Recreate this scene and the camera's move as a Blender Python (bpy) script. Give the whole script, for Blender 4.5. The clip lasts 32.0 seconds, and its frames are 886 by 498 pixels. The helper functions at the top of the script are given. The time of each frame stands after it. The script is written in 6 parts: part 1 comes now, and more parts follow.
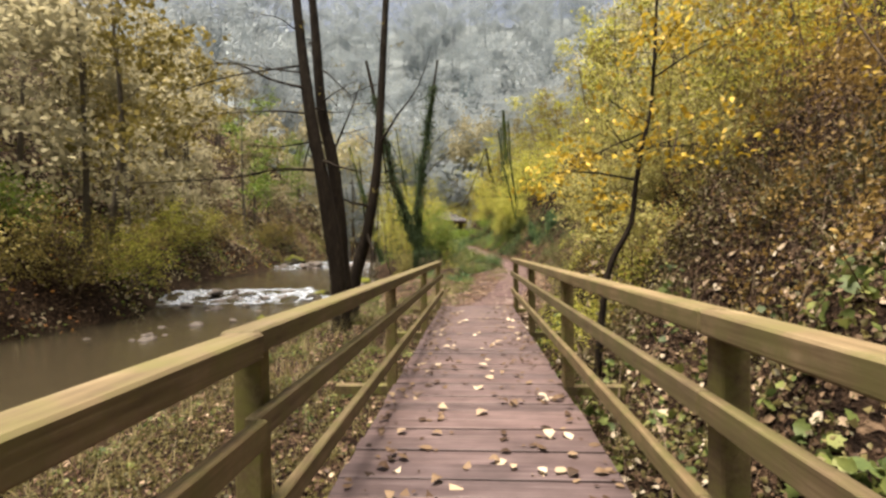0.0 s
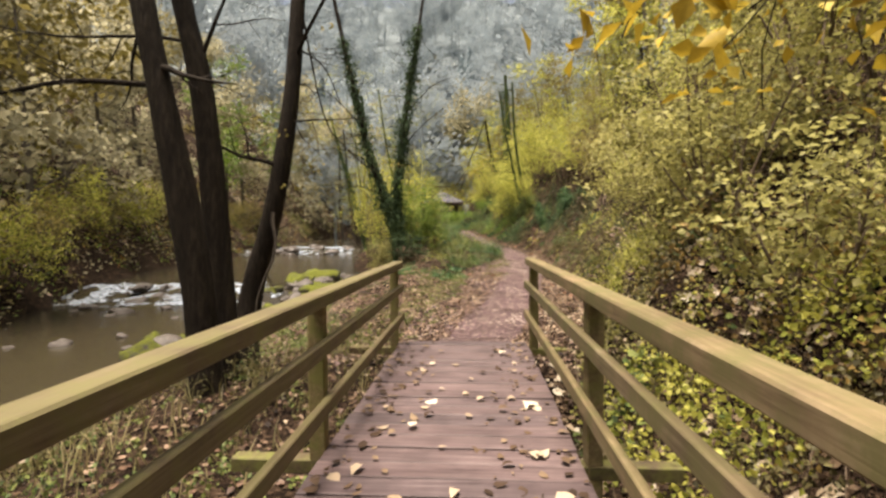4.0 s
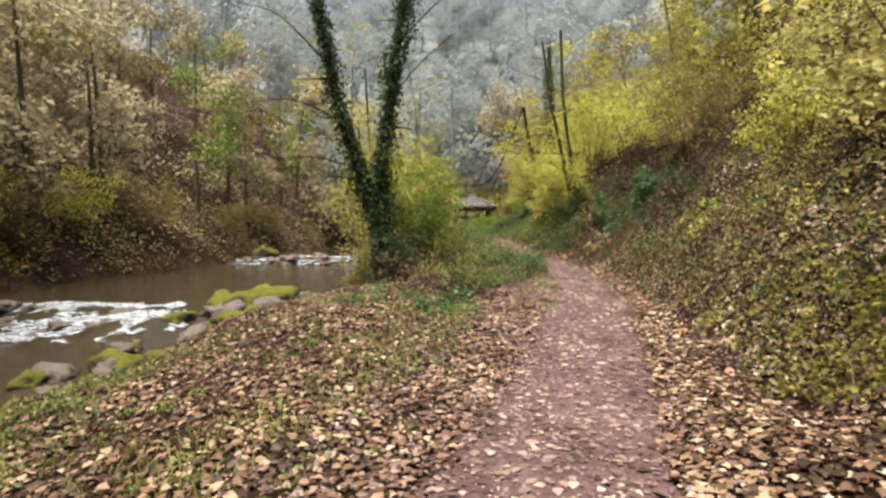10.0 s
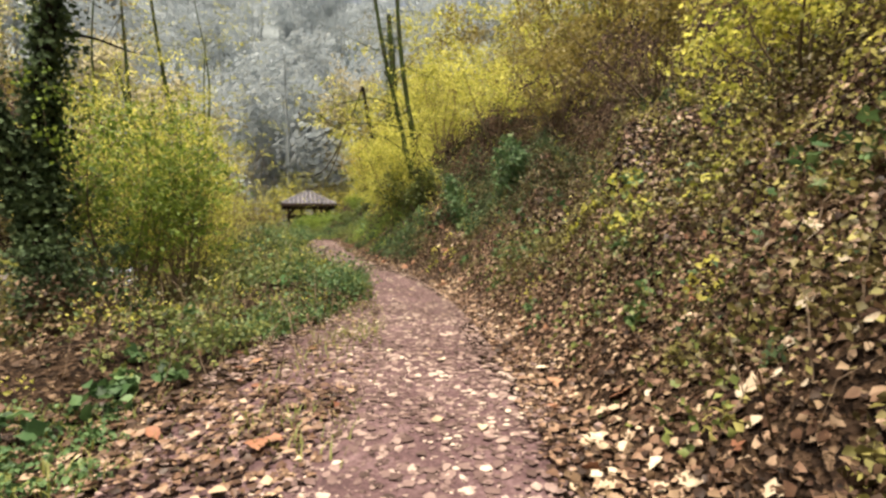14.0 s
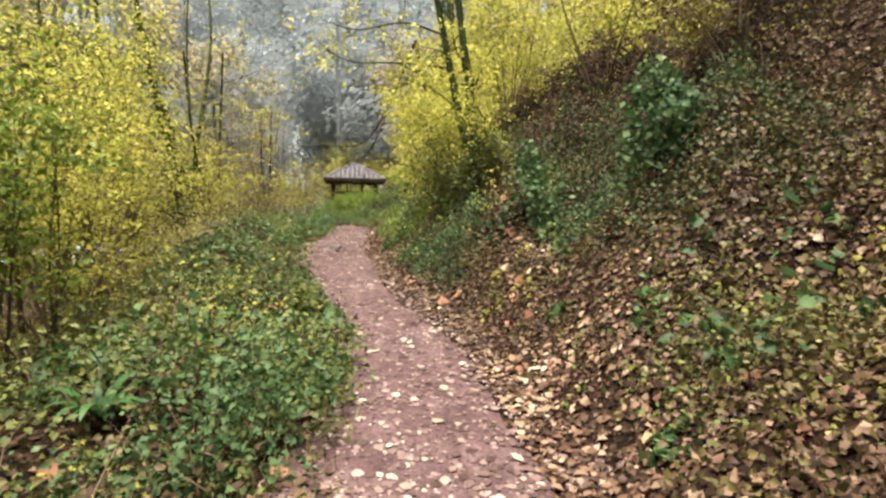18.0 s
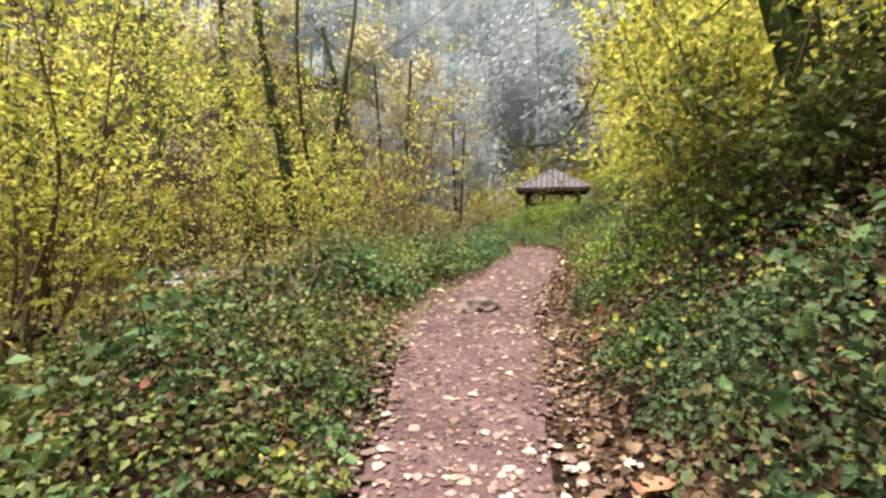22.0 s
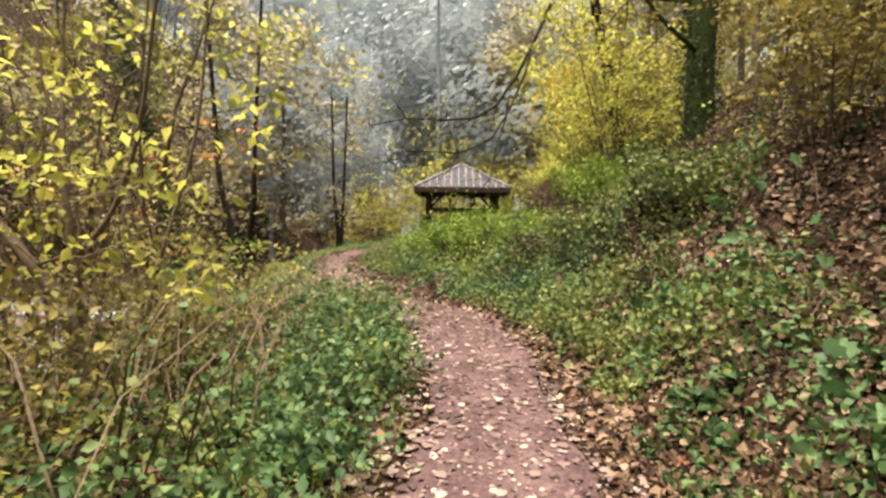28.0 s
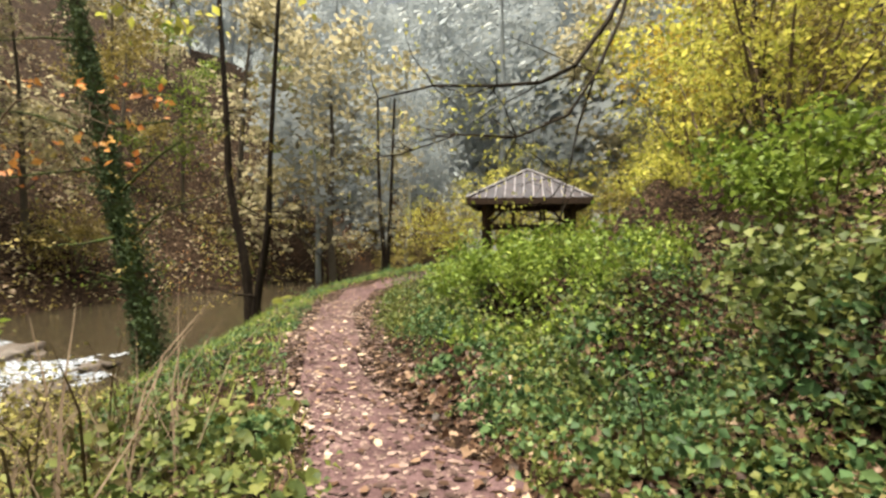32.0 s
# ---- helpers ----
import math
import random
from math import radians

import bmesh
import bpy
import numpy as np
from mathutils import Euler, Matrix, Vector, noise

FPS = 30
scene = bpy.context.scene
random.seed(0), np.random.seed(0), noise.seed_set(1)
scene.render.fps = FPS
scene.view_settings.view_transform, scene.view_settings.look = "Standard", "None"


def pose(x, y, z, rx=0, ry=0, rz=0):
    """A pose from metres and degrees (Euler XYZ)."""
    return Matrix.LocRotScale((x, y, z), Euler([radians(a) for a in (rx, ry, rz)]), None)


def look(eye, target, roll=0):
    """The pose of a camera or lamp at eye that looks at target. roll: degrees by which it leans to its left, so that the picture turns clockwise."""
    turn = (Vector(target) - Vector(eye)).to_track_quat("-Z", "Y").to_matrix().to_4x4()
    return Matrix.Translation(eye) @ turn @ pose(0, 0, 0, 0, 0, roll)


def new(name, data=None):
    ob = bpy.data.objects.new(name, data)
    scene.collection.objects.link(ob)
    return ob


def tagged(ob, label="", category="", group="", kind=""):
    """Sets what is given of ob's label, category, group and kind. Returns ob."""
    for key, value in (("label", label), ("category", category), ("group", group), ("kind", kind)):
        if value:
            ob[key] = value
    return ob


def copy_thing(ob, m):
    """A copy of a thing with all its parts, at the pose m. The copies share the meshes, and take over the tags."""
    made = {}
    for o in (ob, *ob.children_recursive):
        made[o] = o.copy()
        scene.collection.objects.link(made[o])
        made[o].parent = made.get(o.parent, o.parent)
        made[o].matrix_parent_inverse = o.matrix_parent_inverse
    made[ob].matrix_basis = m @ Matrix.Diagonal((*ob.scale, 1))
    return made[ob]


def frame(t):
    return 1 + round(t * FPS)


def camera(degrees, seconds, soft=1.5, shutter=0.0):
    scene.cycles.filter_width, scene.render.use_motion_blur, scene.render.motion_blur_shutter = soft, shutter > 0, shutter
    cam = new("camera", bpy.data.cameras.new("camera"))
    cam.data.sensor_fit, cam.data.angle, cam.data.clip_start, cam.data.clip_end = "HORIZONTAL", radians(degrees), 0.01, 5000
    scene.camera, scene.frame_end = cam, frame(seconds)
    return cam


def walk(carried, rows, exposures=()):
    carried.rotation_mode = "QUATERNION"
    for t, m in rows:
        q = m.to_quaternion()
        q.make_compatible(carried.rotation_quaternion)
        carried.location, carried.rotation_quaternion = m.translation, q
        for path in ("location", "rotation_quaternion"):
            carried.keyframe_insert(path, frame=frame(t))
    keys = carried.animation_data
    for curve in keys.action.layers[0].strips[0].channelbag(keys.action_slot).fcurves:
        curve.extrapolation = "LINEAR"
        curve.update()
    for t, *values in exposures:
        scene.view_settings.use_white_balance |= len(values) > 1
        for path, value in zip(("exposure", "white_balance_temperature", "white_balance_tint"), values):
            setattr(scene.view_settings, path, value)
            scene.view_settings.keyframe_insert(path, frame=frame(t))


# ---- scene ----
cam = camera(83.3, 32.0, soft=2.7)
PATH = [
    (0, (-0.108, 0.099, 1.558), (-0.088, 2.099, 1.531), -0.8),
    (0.5, (-0.057, 0.74, 1.571), (0.035, 2.738, 1.531), -0.7),
    (1, (0.044, 1.358, 1.583), (0.136, 3.355, 1.535), -0.4),
    (1.5, (0.073, 1.982, 1.585), (0.15, 3.979, 1.514), -0.0),
    (2, (0.17, 2.605, 1.582), (0.288, 4.6, 1.502), -0.0),
    (2.5, (0.214, 3.25, 1.592), (0.306, 5.246, 1.496), 0.0),
    (3, (0.301, 3.907, 1.583), (0.395, 5.902, 1.482), 0.1),
    (3.5, (0.309, 4.516, 1.603), (0.343, 6.513, 1.492), -0.0),
    (4, (0.423, 5.122, 1.59), (0.449, 7.119, 1.496), -0.3),
    (4.5, (0.582, 5.684, 1.594), (0.578, 7.684, 1.538), -0.2),
    (6.5, (0.624, 8.399, 1.508), (0.633, 10.399, 1.516), 0.4),
    (7, (0.648, 9.027, 1.508), (0.759, 11.024, 1.5), 0.5),
    (7.5, (0.752, 9.641, 1.495), (0.832, 11.64, 1.464), 0.4),
    (8, (0.813, 10.29, 1.488), (0.95, 12.284, 1.431), 0.4),
    (8.5, (0.971, 10.758, 1.479), (1.109, 12.752, 1.417), -0.2),
    (9, (0.98, 11.32, 1.362), (1.039, 13.319, 1.301), -0.4),
    (9.5, (1.093, 11.671, 1.242), (0.954, 13.665, 1.179), 0.2),
    (10, (1.235, 12.183, 1.128), (1.109, 14.179, 1.087), 0.4),
    (10.5, (1.317, 12.816, 1.131), (1.46, 14.81, 1.103), 0.4),
    (11, (1.447, 13.443, 1.134), (1.62, 15.435, 1.079), -0.5),
    (11.5, (1.548, 14.101, 1.14), (1.86, 16.074, 1.052), -0.0),
    (12, (1.702, 14.741, 1.152), (2.055, 16.707, 1.069), -0.2),
    (12.5, (1.851, 15.392, 1.152), (2.319, 17.336, 1.09), -0.3),
    (13, (2.03, 15.997, 1.167), (2.471, 17.947, 1.122), -0.8),
    (13.5, (2.25, 16.676, 1.131), (2.7, 18.624, 1.097), -0.7),
    (15.5, (2.875, 18.63, 1.451), (3.29, 20.584, 1.361), -0.9),
    (16, (2.999, 19.231, 1.495), (3.35, 21.196, 1.381), -0.3),
    (16.5, (3.088, 19.859, 1.549), (3.309, 21.842, 1.409), 0.0),
    (17, (3.14, 20.49, 1.592), (3.399, 22.467, 1.438), 1.0),
    (17.5, (3.266, 21.139, 1.641), (3.473, 23.123, 1.5), 1.0),
    (18, (3.372, 21.818, 1.673), (3.585, 23.802, 1.533), 0.8),
    (18.5, (3.535, 22.442, 1.682), (3.682, 24.434, 1.57), -0.2),
    (19, (3.613, 23.066, 1.652), (3.68, 25.064, 1.581), 0.2),
    (19.5, (3.713, 23.683, 1.624), (3.69, 25.683, 1.596), 0.3),
    (20, (3.76, 24.347, 1.591), (3.62, 26.342, 1.558), -0.2),
    (20.5, (3.777, 24.987, 1.62), (3.657, 26.983, 1.576), 0.4),
    (21, (3.708, 25.598, 1.646), (3.389, 27.571, 1.576), 0.7),
    (21.5, (3.597, 26.19, 1.684), (3.194, 28.147, 1.598), 1.0),
    (22, (3.465, 26.779, 1.77), (2.874, 28.688, 1.679), 0.1),
    (22.5, (3.229, 27.38, 1.839), (2.599, 29.276, 1.756), 0.9),
    (23, (3.032, 28.007, 1.876), (2.318, 29.872, 1.781), 0.4),
    (23.5, (2.838, 28.638, 1.922), (2.145, 30.51, 1.79), 0.1),
    (24, (2.685, 29.309, 1.991), (2.033, 31.193, 1.841), 0.0),
    (24.5, (2.483, 29.895, 2.08), (1.813, 31.774, 1.936), 0.2),
    (26.5, (2.371, 32.354, 2.065), (1.782, 34.264, 2.002), 0.8),
    (27, (2.24, 32.913, 2.153), (1.873, 34.878, 2.087), 0.8),
    (27.5, (2.229, 33.482, 2.245), (1.967, 35.463, 2.168), 0.5),
    (28, (2.176, 34.085, 2.316), (1.998, 36.075, 2.223), 0.7),
    (28.5, (2.191, 34.658, 2.37), (2.039, 36.65, 2.271), 0.6),
    (29, (2.164, 35.261, 2.401), (1.986, 37.25, 2.292), 0.6),
    (29.5, (2.185, 35.803, 2.457), (2.039, 37.796, 2.366), 0.8),
    (30, (2.198, 36.35, 2.449), (1.992, 38.338, 2.379), 0.4),
    (30.5, (2.205, 36.86, 2.466), (2.066, 38.854, 2.4), 0.8),
    (31, (2.212, 37.327, 2.494), (1.929, 39.305, 2.424), 0.7),
    (31.5, (2.168, 37.786, 2.506), (1.878, 39.764, 2.446), 0.9),
    (32, (2.101, 38.311, 2.47), (1.645, 40.258, 2.441), 0.4),
]
walk(cam, [(t, look(eye, target, roll)) for t, eye, target, roll in PATH], [(0, 1.34, 7400, 12), (9, 1.2, 7100, 11), (13, 1.28, 7500, 11), (19, 1.5, 7100, 11), (23.5, 1.56, 7100, 10), (28, 1.54, 7500, 11), (31, 1.64, 7500, 8), (32, 1.5, 7500, 8)])

# ---------- daylight: bright overcast, wide soft sun almost overhead ----------
world = bpy.data.worlds.new("sky")
scene.world = world
world.use_nodes = True
wn = world.node_tree.nodes
wl = world.node_tree.links
wn.clear()
sky = wn.new("ShaderNodeTexSky")
sky.sky_type = "NISHITA"
sky.sun_disc = False
sky.sun_elevation = radians(80)
sky.sun_rotation = radians(236)
sky.air_density, sky.dust_density, sky.ozone_density = 1.0, 4.0, 1.0
back = wn.new("ShaderNodeBackground")
back.inputs["Strength"].default_value = 0.068
wout = wn.new("ShaderNodeOutputWorld")
pale = wn.new("ShaderNodeHueSaturation")
pale.inputs["Saturation"].default_value, pale.inputs["Value"].default_value = 0.7, 1.0
wl.new(sky.outputs[0], pale.inputs["Color"])
wl.new(pale.outputs[0], back.inputs["Color"])
wl.new(back.outputs[0], wout.inputs["Surface"])
sun = new("sun", bpy.data.lights.new("sun", "SUN"))
sun.data.energy, sun.data.angle, sun.data.color = 5.5, radians(34), (1.0, 0.96, 0.9)
sun.matrix_world = look((-6, -4, 41), (0, 0, 0))

# ---------- materials ----------
def mat_base(name):
    m = bpy.data.materials.new(name)
    m.use_nodes = True
    nt = m.node_tree
    nt.nodes.clear()
    out = nt.nodes.new("ShaderNodeOutputMaterial")
    b = nt.nodes.new("ShaderNodeBsdfPrincipled")
    nt.links.new(b.outputs[0], out.inputs["Surface"])
    return m, nt, b, out


def ramp(nt, fac, stops, mode="LINEAR"):
    r = nt.nodes.new("ShaderNodeValToRGB")
    r.color_ramp.interpolation = mode
    els = r.color_ramp.elements
    while len(els) < len(stops):
        els.new(0.5)
    for e, (p, c) in zip(els, stops):
        e.position, e.color = p, (*c, 1)
    nt.links.new(fac, r.inputs["Fac"])
    return r.outputs["Color"]


def noise_tex(nt, scale, detail=5, rough=0.6, vec=None, dist=0.0):
    n = nt.nodes.new("ShaderNodeTexNoise")
    n.inputs["Scale"].default_value, n.inputs["Detail"].default_value = scale, detail
    n.inputs["Roughness"].default_value, n.inputs["Distortion"].default_value = rough, dist
    if vec is not None:
        nt.links.new(vec, n.inputs["Vector"])
    return n


def coords(nt, scale=(1, 1, 1), which="Object"):
    t = nt.nodes.new("ShaderNodeTexCoord")
    mp = nt.nodes.new("ShaderNodeMapping")
    mp.inputs["Scale"].default_value = scale
    nt.links.new(t.outputs[which], mp.inputs["Vector"])
    return mp.outputs[0]


def mix_col(nt, fac, a, b, kind="MIX"):
    m = nt.nodes.new("ShaderNodeMix")
    m.data_type, m.blend_type = "RGBA", kind
    for sock, v in ((m.inputs[0], fac), (m.inputs[6], a), (m.inputs[7], b)):
        if isinstance(v, bpy.types.NodeSocket):
            nt.links.new(v, sock)
        elif isinstance(v, (int, float)):
            sock.default_value = v
        else:
            sock.default_value = (*v, 1)
    return m.outputs[2]


def bump(nt, b, height, strength=0.5, dist=0.02):
    bp = nt.nodes.new("ShaderNodeBump")
    bp.inputs["Strength"].default_value, bp.inputs["Distance"].default_value = strength, dist
    nt.links.new(height, bp.inputs["Height"])
    nt.links.new(bp.outputs[0], b.inputs["Normal"])


def leaf_mat(name, stops, rough=0.55, through_light=0.3, gain=1.4, spread=0.5, shift=-0.03):
    """Leaves: every leaf its own shade, veins by fine noise, some light passing through."""
    stops = [(p, tuple(min(0.8, v * gain) for v in c)) for p, c in stops]
    m, nt, b, out = mat_base(name)
    g = nt.nodes.new("ShaderNodeNewGeometry")
    n = noise_tex(nt, 1.4, 4, 0.65, coords(nt))
    add = nt.nodes.new("ShaderNodeMath")
    add.operation = "MULTIPLY_ADD"
    nt.links.new(n.outputs["Fac"], add.inputs[0])
    add.inputs[1].default_value = 1.1
    half = nt.nodes.new("ShaderNodeMath")
    half.operation = "MULTIPLY_ADD"
    nt.links.new(g.outputs["Random Per Island"], half.inputs[0])
    half.inputs[1].default_value, half.inputs[2].default_value = spread, -0.5 * (spread + 1.1) + 0.5 + shift
    nt.links.new(half.outputs[0], add.inputs[2])
    col = ramp(nt, add.outputs[0], stops)
    fine = noise_tex(nt, 60, 3, 0.6, coords(nt))
    col = mix_col(nt, 0.35, col, ramp(nt, fine.outputs["Fac"], [(0.3, (0.35, 0.35, 0.35)), (0.7, (1, 1, 1))]), "MULTIPLY")
    nt.links.new(col, b.inputs["Base Color"])
    b.inputs["Roughness"].default_value, b.inputs["Specular IOR Level"].default_value = rough, 0.22
    tr = nt.nodes.new("ShaderNodeBsdfTranslucent")
    nt.links.new(col, tr.inputs["Color"])
    mx = nt.nodes.new("ShaderNodeMixShader")
    mx.inputs[0].default_value = through_light
    nt.links.new(b.outputs[0], mx.inputs[1])
    nt.links.new(tr.outputs[0], mx.inputs[2])
    nt.links.new(mx.outputs[0], out.inputs["Surface"])
    return m


def rough_mat(name, stops, scale=3.0, fine=40.0, rough=0.85, bump_s=0.6, bump_d=0.03, stretch=(1, 1, 1), moss=None):
    """Earth, bark and stone: two scales of variation, relief and optional moss on patches."""
    m, nt, b, out = mat_base(name)
    v = coords(nt, stretch)
    n1, n2 = noise_tex(nt, scale, 6, 0.65, v), noise_tex(nt, fine, 5, 0.7, v)
    mixed = mix_col(nt, 0.5, n1.outputs["Fac"], n2.outputs["Fac"])
    col = ramp(nt, mixed, stops)
    if moss:
        n3 = noise_tex(nt, scale * 0.8, 5, 0.7, coords(nt))
        geo, sep, ad = nt.nodes.new("ShaderNodeNewGeometry"), nt.nodes.new("ShaderNodeSeparateXYZ"), nt.nodes.new("ShaderNodeMath")
        nt.links.new(geo.outputs["Normal"], sep.inputs[0])
        ad.operation = "MULTIPLY_ADD"
        nt.links.new(sep.outputs[2], ad.inputs[0])
        ad.inputs[1].default_value = 0.28 if stretch == (1, 1, 1) else 0.0
        nt.links.new(n3.outputs["Fac"], ad.inputs[2])
        low = 0.56 if stretch == (1, 1, 1) else 0.38
        mask = ramp(nt, ad.outputs[0], [(low, (0, 0, 0)), (low + 0.14, (1, 1, 1))])
        tuft = ramp(nt, noise_tex(nt, 22, 5, 0.75, coords(nt)).outputs["Fac"], [(0.32, tuple(0.25 * c for c in moss)), (0.55, moss), (0.75, tuple(1.7 * c for c in moss))])
        col = mix_col(nt, mask, col, tuft)
    nt.links.new(col, b.inputs["Base Color"])
    b.inputs["Roughness"].default_value, b.inputs["Specular IOR Level"].default_value = rough, 0.12 if rough > 0.7 else 0.5
    bump(nt, b, mixed, bump_s, bump_d)
    return m


M = {}


def litter_ground(name):
    """Woodland floor: a mat of overlapping small leaves over dark earth."""
    m, nt, b, out = mat_base(name)
    v = coords(nt)
    warp = noise_tex(nt, 9, 3, 0.6, v)
    wv = mix_col(nt, 0.06, v, warp.outputs["Color"], "ADD")
    cols, heights = [], []
    for sc in (17.0, 31.0):
        vo = nt.nodes.new("ShaderNodeTexVoronoi")
        vo.inputs["Scale"].default_value, vo.inputs["Randomness"].default_value = sc, 1.0
        nt.links.new(wv, vo.inputs["Vector"])
        sep = nt.nodes.new("ShaderNodeSeparateColor")
        nt.links.new(vo.outputs["Color"], sep.inputs[0])
        cols.append(ramp(nt, sep.outputs[0], [(0.0, (0.006, 0.0035, 0.0025)), (0.4, (0.015, 0.009, 0.006)), (0.7, (0.036, 0.022, 0.014)), (0.9, (0.08, 0.05, 0.032)), (1.0, (0.17, 0.115, 0.075))]))
        heights.append(vo.outputs["Distance"])
    big = noise_tex(nt, 1.3, 5, 0.65, v)
    fac = ramp(nt, noise_tex(nt, 6, 4, 0.6, v).outputs["Fac"], [(0.4, (0, 0, 0)), (0.6, (1, 1, 1))])
    col = mix_col(nt, fac, cols[0], cols[1])
    col = mix_col(nt, 0.8, col, ramp(nt, big.outputs["Fac"], [(0.3, (0.35, 0.33, 0.3)), (0.7, (1, 1, 1))]), "MULTIPLY")
    nt.links.new(col, b.inputs["Base Color"])
    b.inputs["Roughness"].default_value, b.inputs["Specular IOR Level"].default_value = 0.9, 0.06
    bump(nt, b, mix_col(nt, 0.5, heights[0], heights[1]), 1.0, 0.05)
    return m


M["soil"] = litter_ground("leafy woodland floor")
M["path"] = rough_mat("trodden earth", [(0.32, (0.03, 0.017, 0.018)), (0.5, (0.085, 0.05, 0.052)), (0.68, (0.17, 0.112, 0.115))], 3.5, 38, 0.75, 1.0, 0.03)
M["bark"] = rough_mat("dark bark", [(0.32, (0.005, 0.0035, 0.0025)), (0.5, (0.018, 0.013, 0.009)), (0.68, (0.042, 0.032, 0.022))], 7, 30, 0.9, 1.0, 0.06, (1, 1, 0.22))
M["mossbark"] = rough_mat("mossy bark", [(0.3, (0.012, 0.009, 0.006)), (0.5, (0.036, 0.027, 0.019)), (0.72, (0.085, 0.07, 0.048))], 6, 40, 0.9, 1.0, 0.03, (1, 1, 0.22), (0.05, 0.075, 0.02))
# Pale blue-grey stands in for the haze before far trunks.
M["mistbark"] = rough_mat("bark in haze colour", [(0.3, (0.17, 0.19, 0.2)), (0.5, (0.21, 0.235, 0.245)), (0.72, (0.26, 0.285, 0.29))], 5, 20, 0.9, 0.3, 0.02)
# Weaker haze tint than above, painted into the valley-side trunks.
M["farbark"] = rough_mat("grey-brown bark lightened for haze", [(0.3, (0.055, 0.046, 0.036)), (0.5, (0.085, 0.073, 0.058)), (0.72, (0.13, 0.115, 0.09))], 5, 20, 0.9, 0.4, 0.02)
M["twig"] = rough_mat("twig bark", [(0.3, (0.05, 0.035, 0.024)), (0.5, (0.11, 0.08, 0.055)), (0.72, (0.2, 0.155, 0.11))], 5, 30, 0.85, 0.5, 0.01)
M["rock"] = rough_mat("wet stone", [(0.3, (0.022, 0.017, 0.013)), (0.5, (0.065, 0.05, 0.04)), (0.72, (0.15, 0.12, 0.1))], 3, 25, 0.55, 0.8, 0.04)
M["mossrock"] = rough_mat("mossy stone", [(0.3, (0.02, 0.017, 0.014)), (0.5, (0.055, 0.048, 0.038)), (0.72, (0.12, 0.1, 0.08))], 2.6, 25, 0.8, 1.0, 0.06, (1, 1, 1), (0.105, 0.112, 0.016))
M["pathstone"] = rough_mat("worn brown-grey stone", [(0.3, (0.07, 0.05, 0.045)), (0.5, (0.14, 0.108, 0.098)), (0.72, (0.24, 0.2, 0.18))], 9, 60, 0.8, 0.7, 0.02)
M["palestone"] = rough_mat("pale stone", [(0.3, (0.11, 0.085, 0.08)), (0.5, (0.21, 0.175, 0.165)), (0.72, (0.34, 0.3, 0.28))], 5, 40, 0.8, 0.4, 0.01)


def wood_mat(name, a, b_, c, along, moss=None, rough=0.75):
    m, nt, b, out = mat_base(name)
    st = [38, 38, 38]
    st[along] = 1.6
    oi = nt.nodes.new("ShaderNodeObjectInfo")
    add = nt.nodes.new("ShaderNodeVectorMath")
    add.operation = "ADD"
    tc = nt.nodes.new("ShaderNodeTexCoord")
    sc = nt.nodes.new("ShaderNodeVectorMath")
    sc.operation = "SCALE"
    sc.inputs[0].default_value = (7, 3, 5)
    nt.links.new(oi.outputs["Random"], sc.inputs["Scale"])
    nt.links.new(tc.outputs["Object"], add.inputs[0])
    nt.links.new(sc.outputs[0], add.inputs[1])
    mp = nt.nodes.new("ShaderNodeMapping")
    mp.inputs["Scale"].default_value = st
    nt.links.new(add.outputs[0], mp.inputs["Vector"])
    grain = noise_tex(nt, 1.0, 4, 0.6, mp.outputs[0], 0.6)
    blot = noise_tex(nt, 2.6, 5, 0.65, add.outputs[0])
    col = ramp(nt, grain.outputs["Fac"], [(0.28, a), (0.5, b_), (0.75, c)])
    shade = ramp(nt, blot.outputs["Fac"], [(0.3, (0.55, 0.55, 0.55)), (0.7, (1, 1, 1))])
    col = mix_col(nt, 1.0, col, shade, "MULTIPLY")
    var = ramp(nt, oi.outputs["Random"], [(0.0, (0.72, 0.72, 0.74)), (1.0, (1.05, 1.0, 0.98))])
    col = mix_col(nt, 1.0, col, var, "MULTIPLY")
    if moss:
        n3 = noise_tex(nt, 5.0, 5, 0.7, add.outputs[0])
        mask = ramp(nt, n3.outputs["Fac"], [(0.4, (0, 0, 0)), (0.62, (0.85, 0.85, 0.85))])
        col = mix_col(nt, mask, col, moss)
    nt.links.new(col, b.inputs["Base Color"])
    b.inputs["Roughness"].default_value, b.inputs["Specular IOR Level"].default_value = rough, 0.25
    bump(nt, b, grain.outputs["Fac"], 0.35, 0.004)
    return m


M["rail"] = wood_mat("weathered rail timber", (0.105, 0.074, 0.038), (0.195, 0.143, 0.077), (0.3, 0.235, 0.137), 1, (0.11, 0.098, 0.037))
M["post"] = wood_mat("weathered post timber", (0.13, 0.09, 0.045), (0.2, 0.15, 0.075), (0.28, 0.22, 0.12), 2, (0.13, 0.125, 0.035))
M["deck"] = wood_mat("damp deck boards", (0.075, 0.05, 0.05), (0.125, 0.088, 0.086), (0.185, 0.14, 0.135), 0, None, 0.5)
M["beam"] = wood_mat("dark beam", (0.07, 0.045, 0.025), (0.12, 0.085, 0.045), (0.18, 0.13, 0.075), 0, (0.12, 0.12, 0.03))
M["gazwood"] = wood_mat("brown stained timber", (0.035, 0.02, 0.013), (0.06, 0.036, 0.024), (0.1, 0.065, 0.045), 2)
M["shingle"] = wood_mat("grey roof boards", (0.03, 0.033, 0.042), (0.052, 0.056, 0.07), (0.09, 0.095, 0.112), 1, (0.045, 0.034, 0.037))
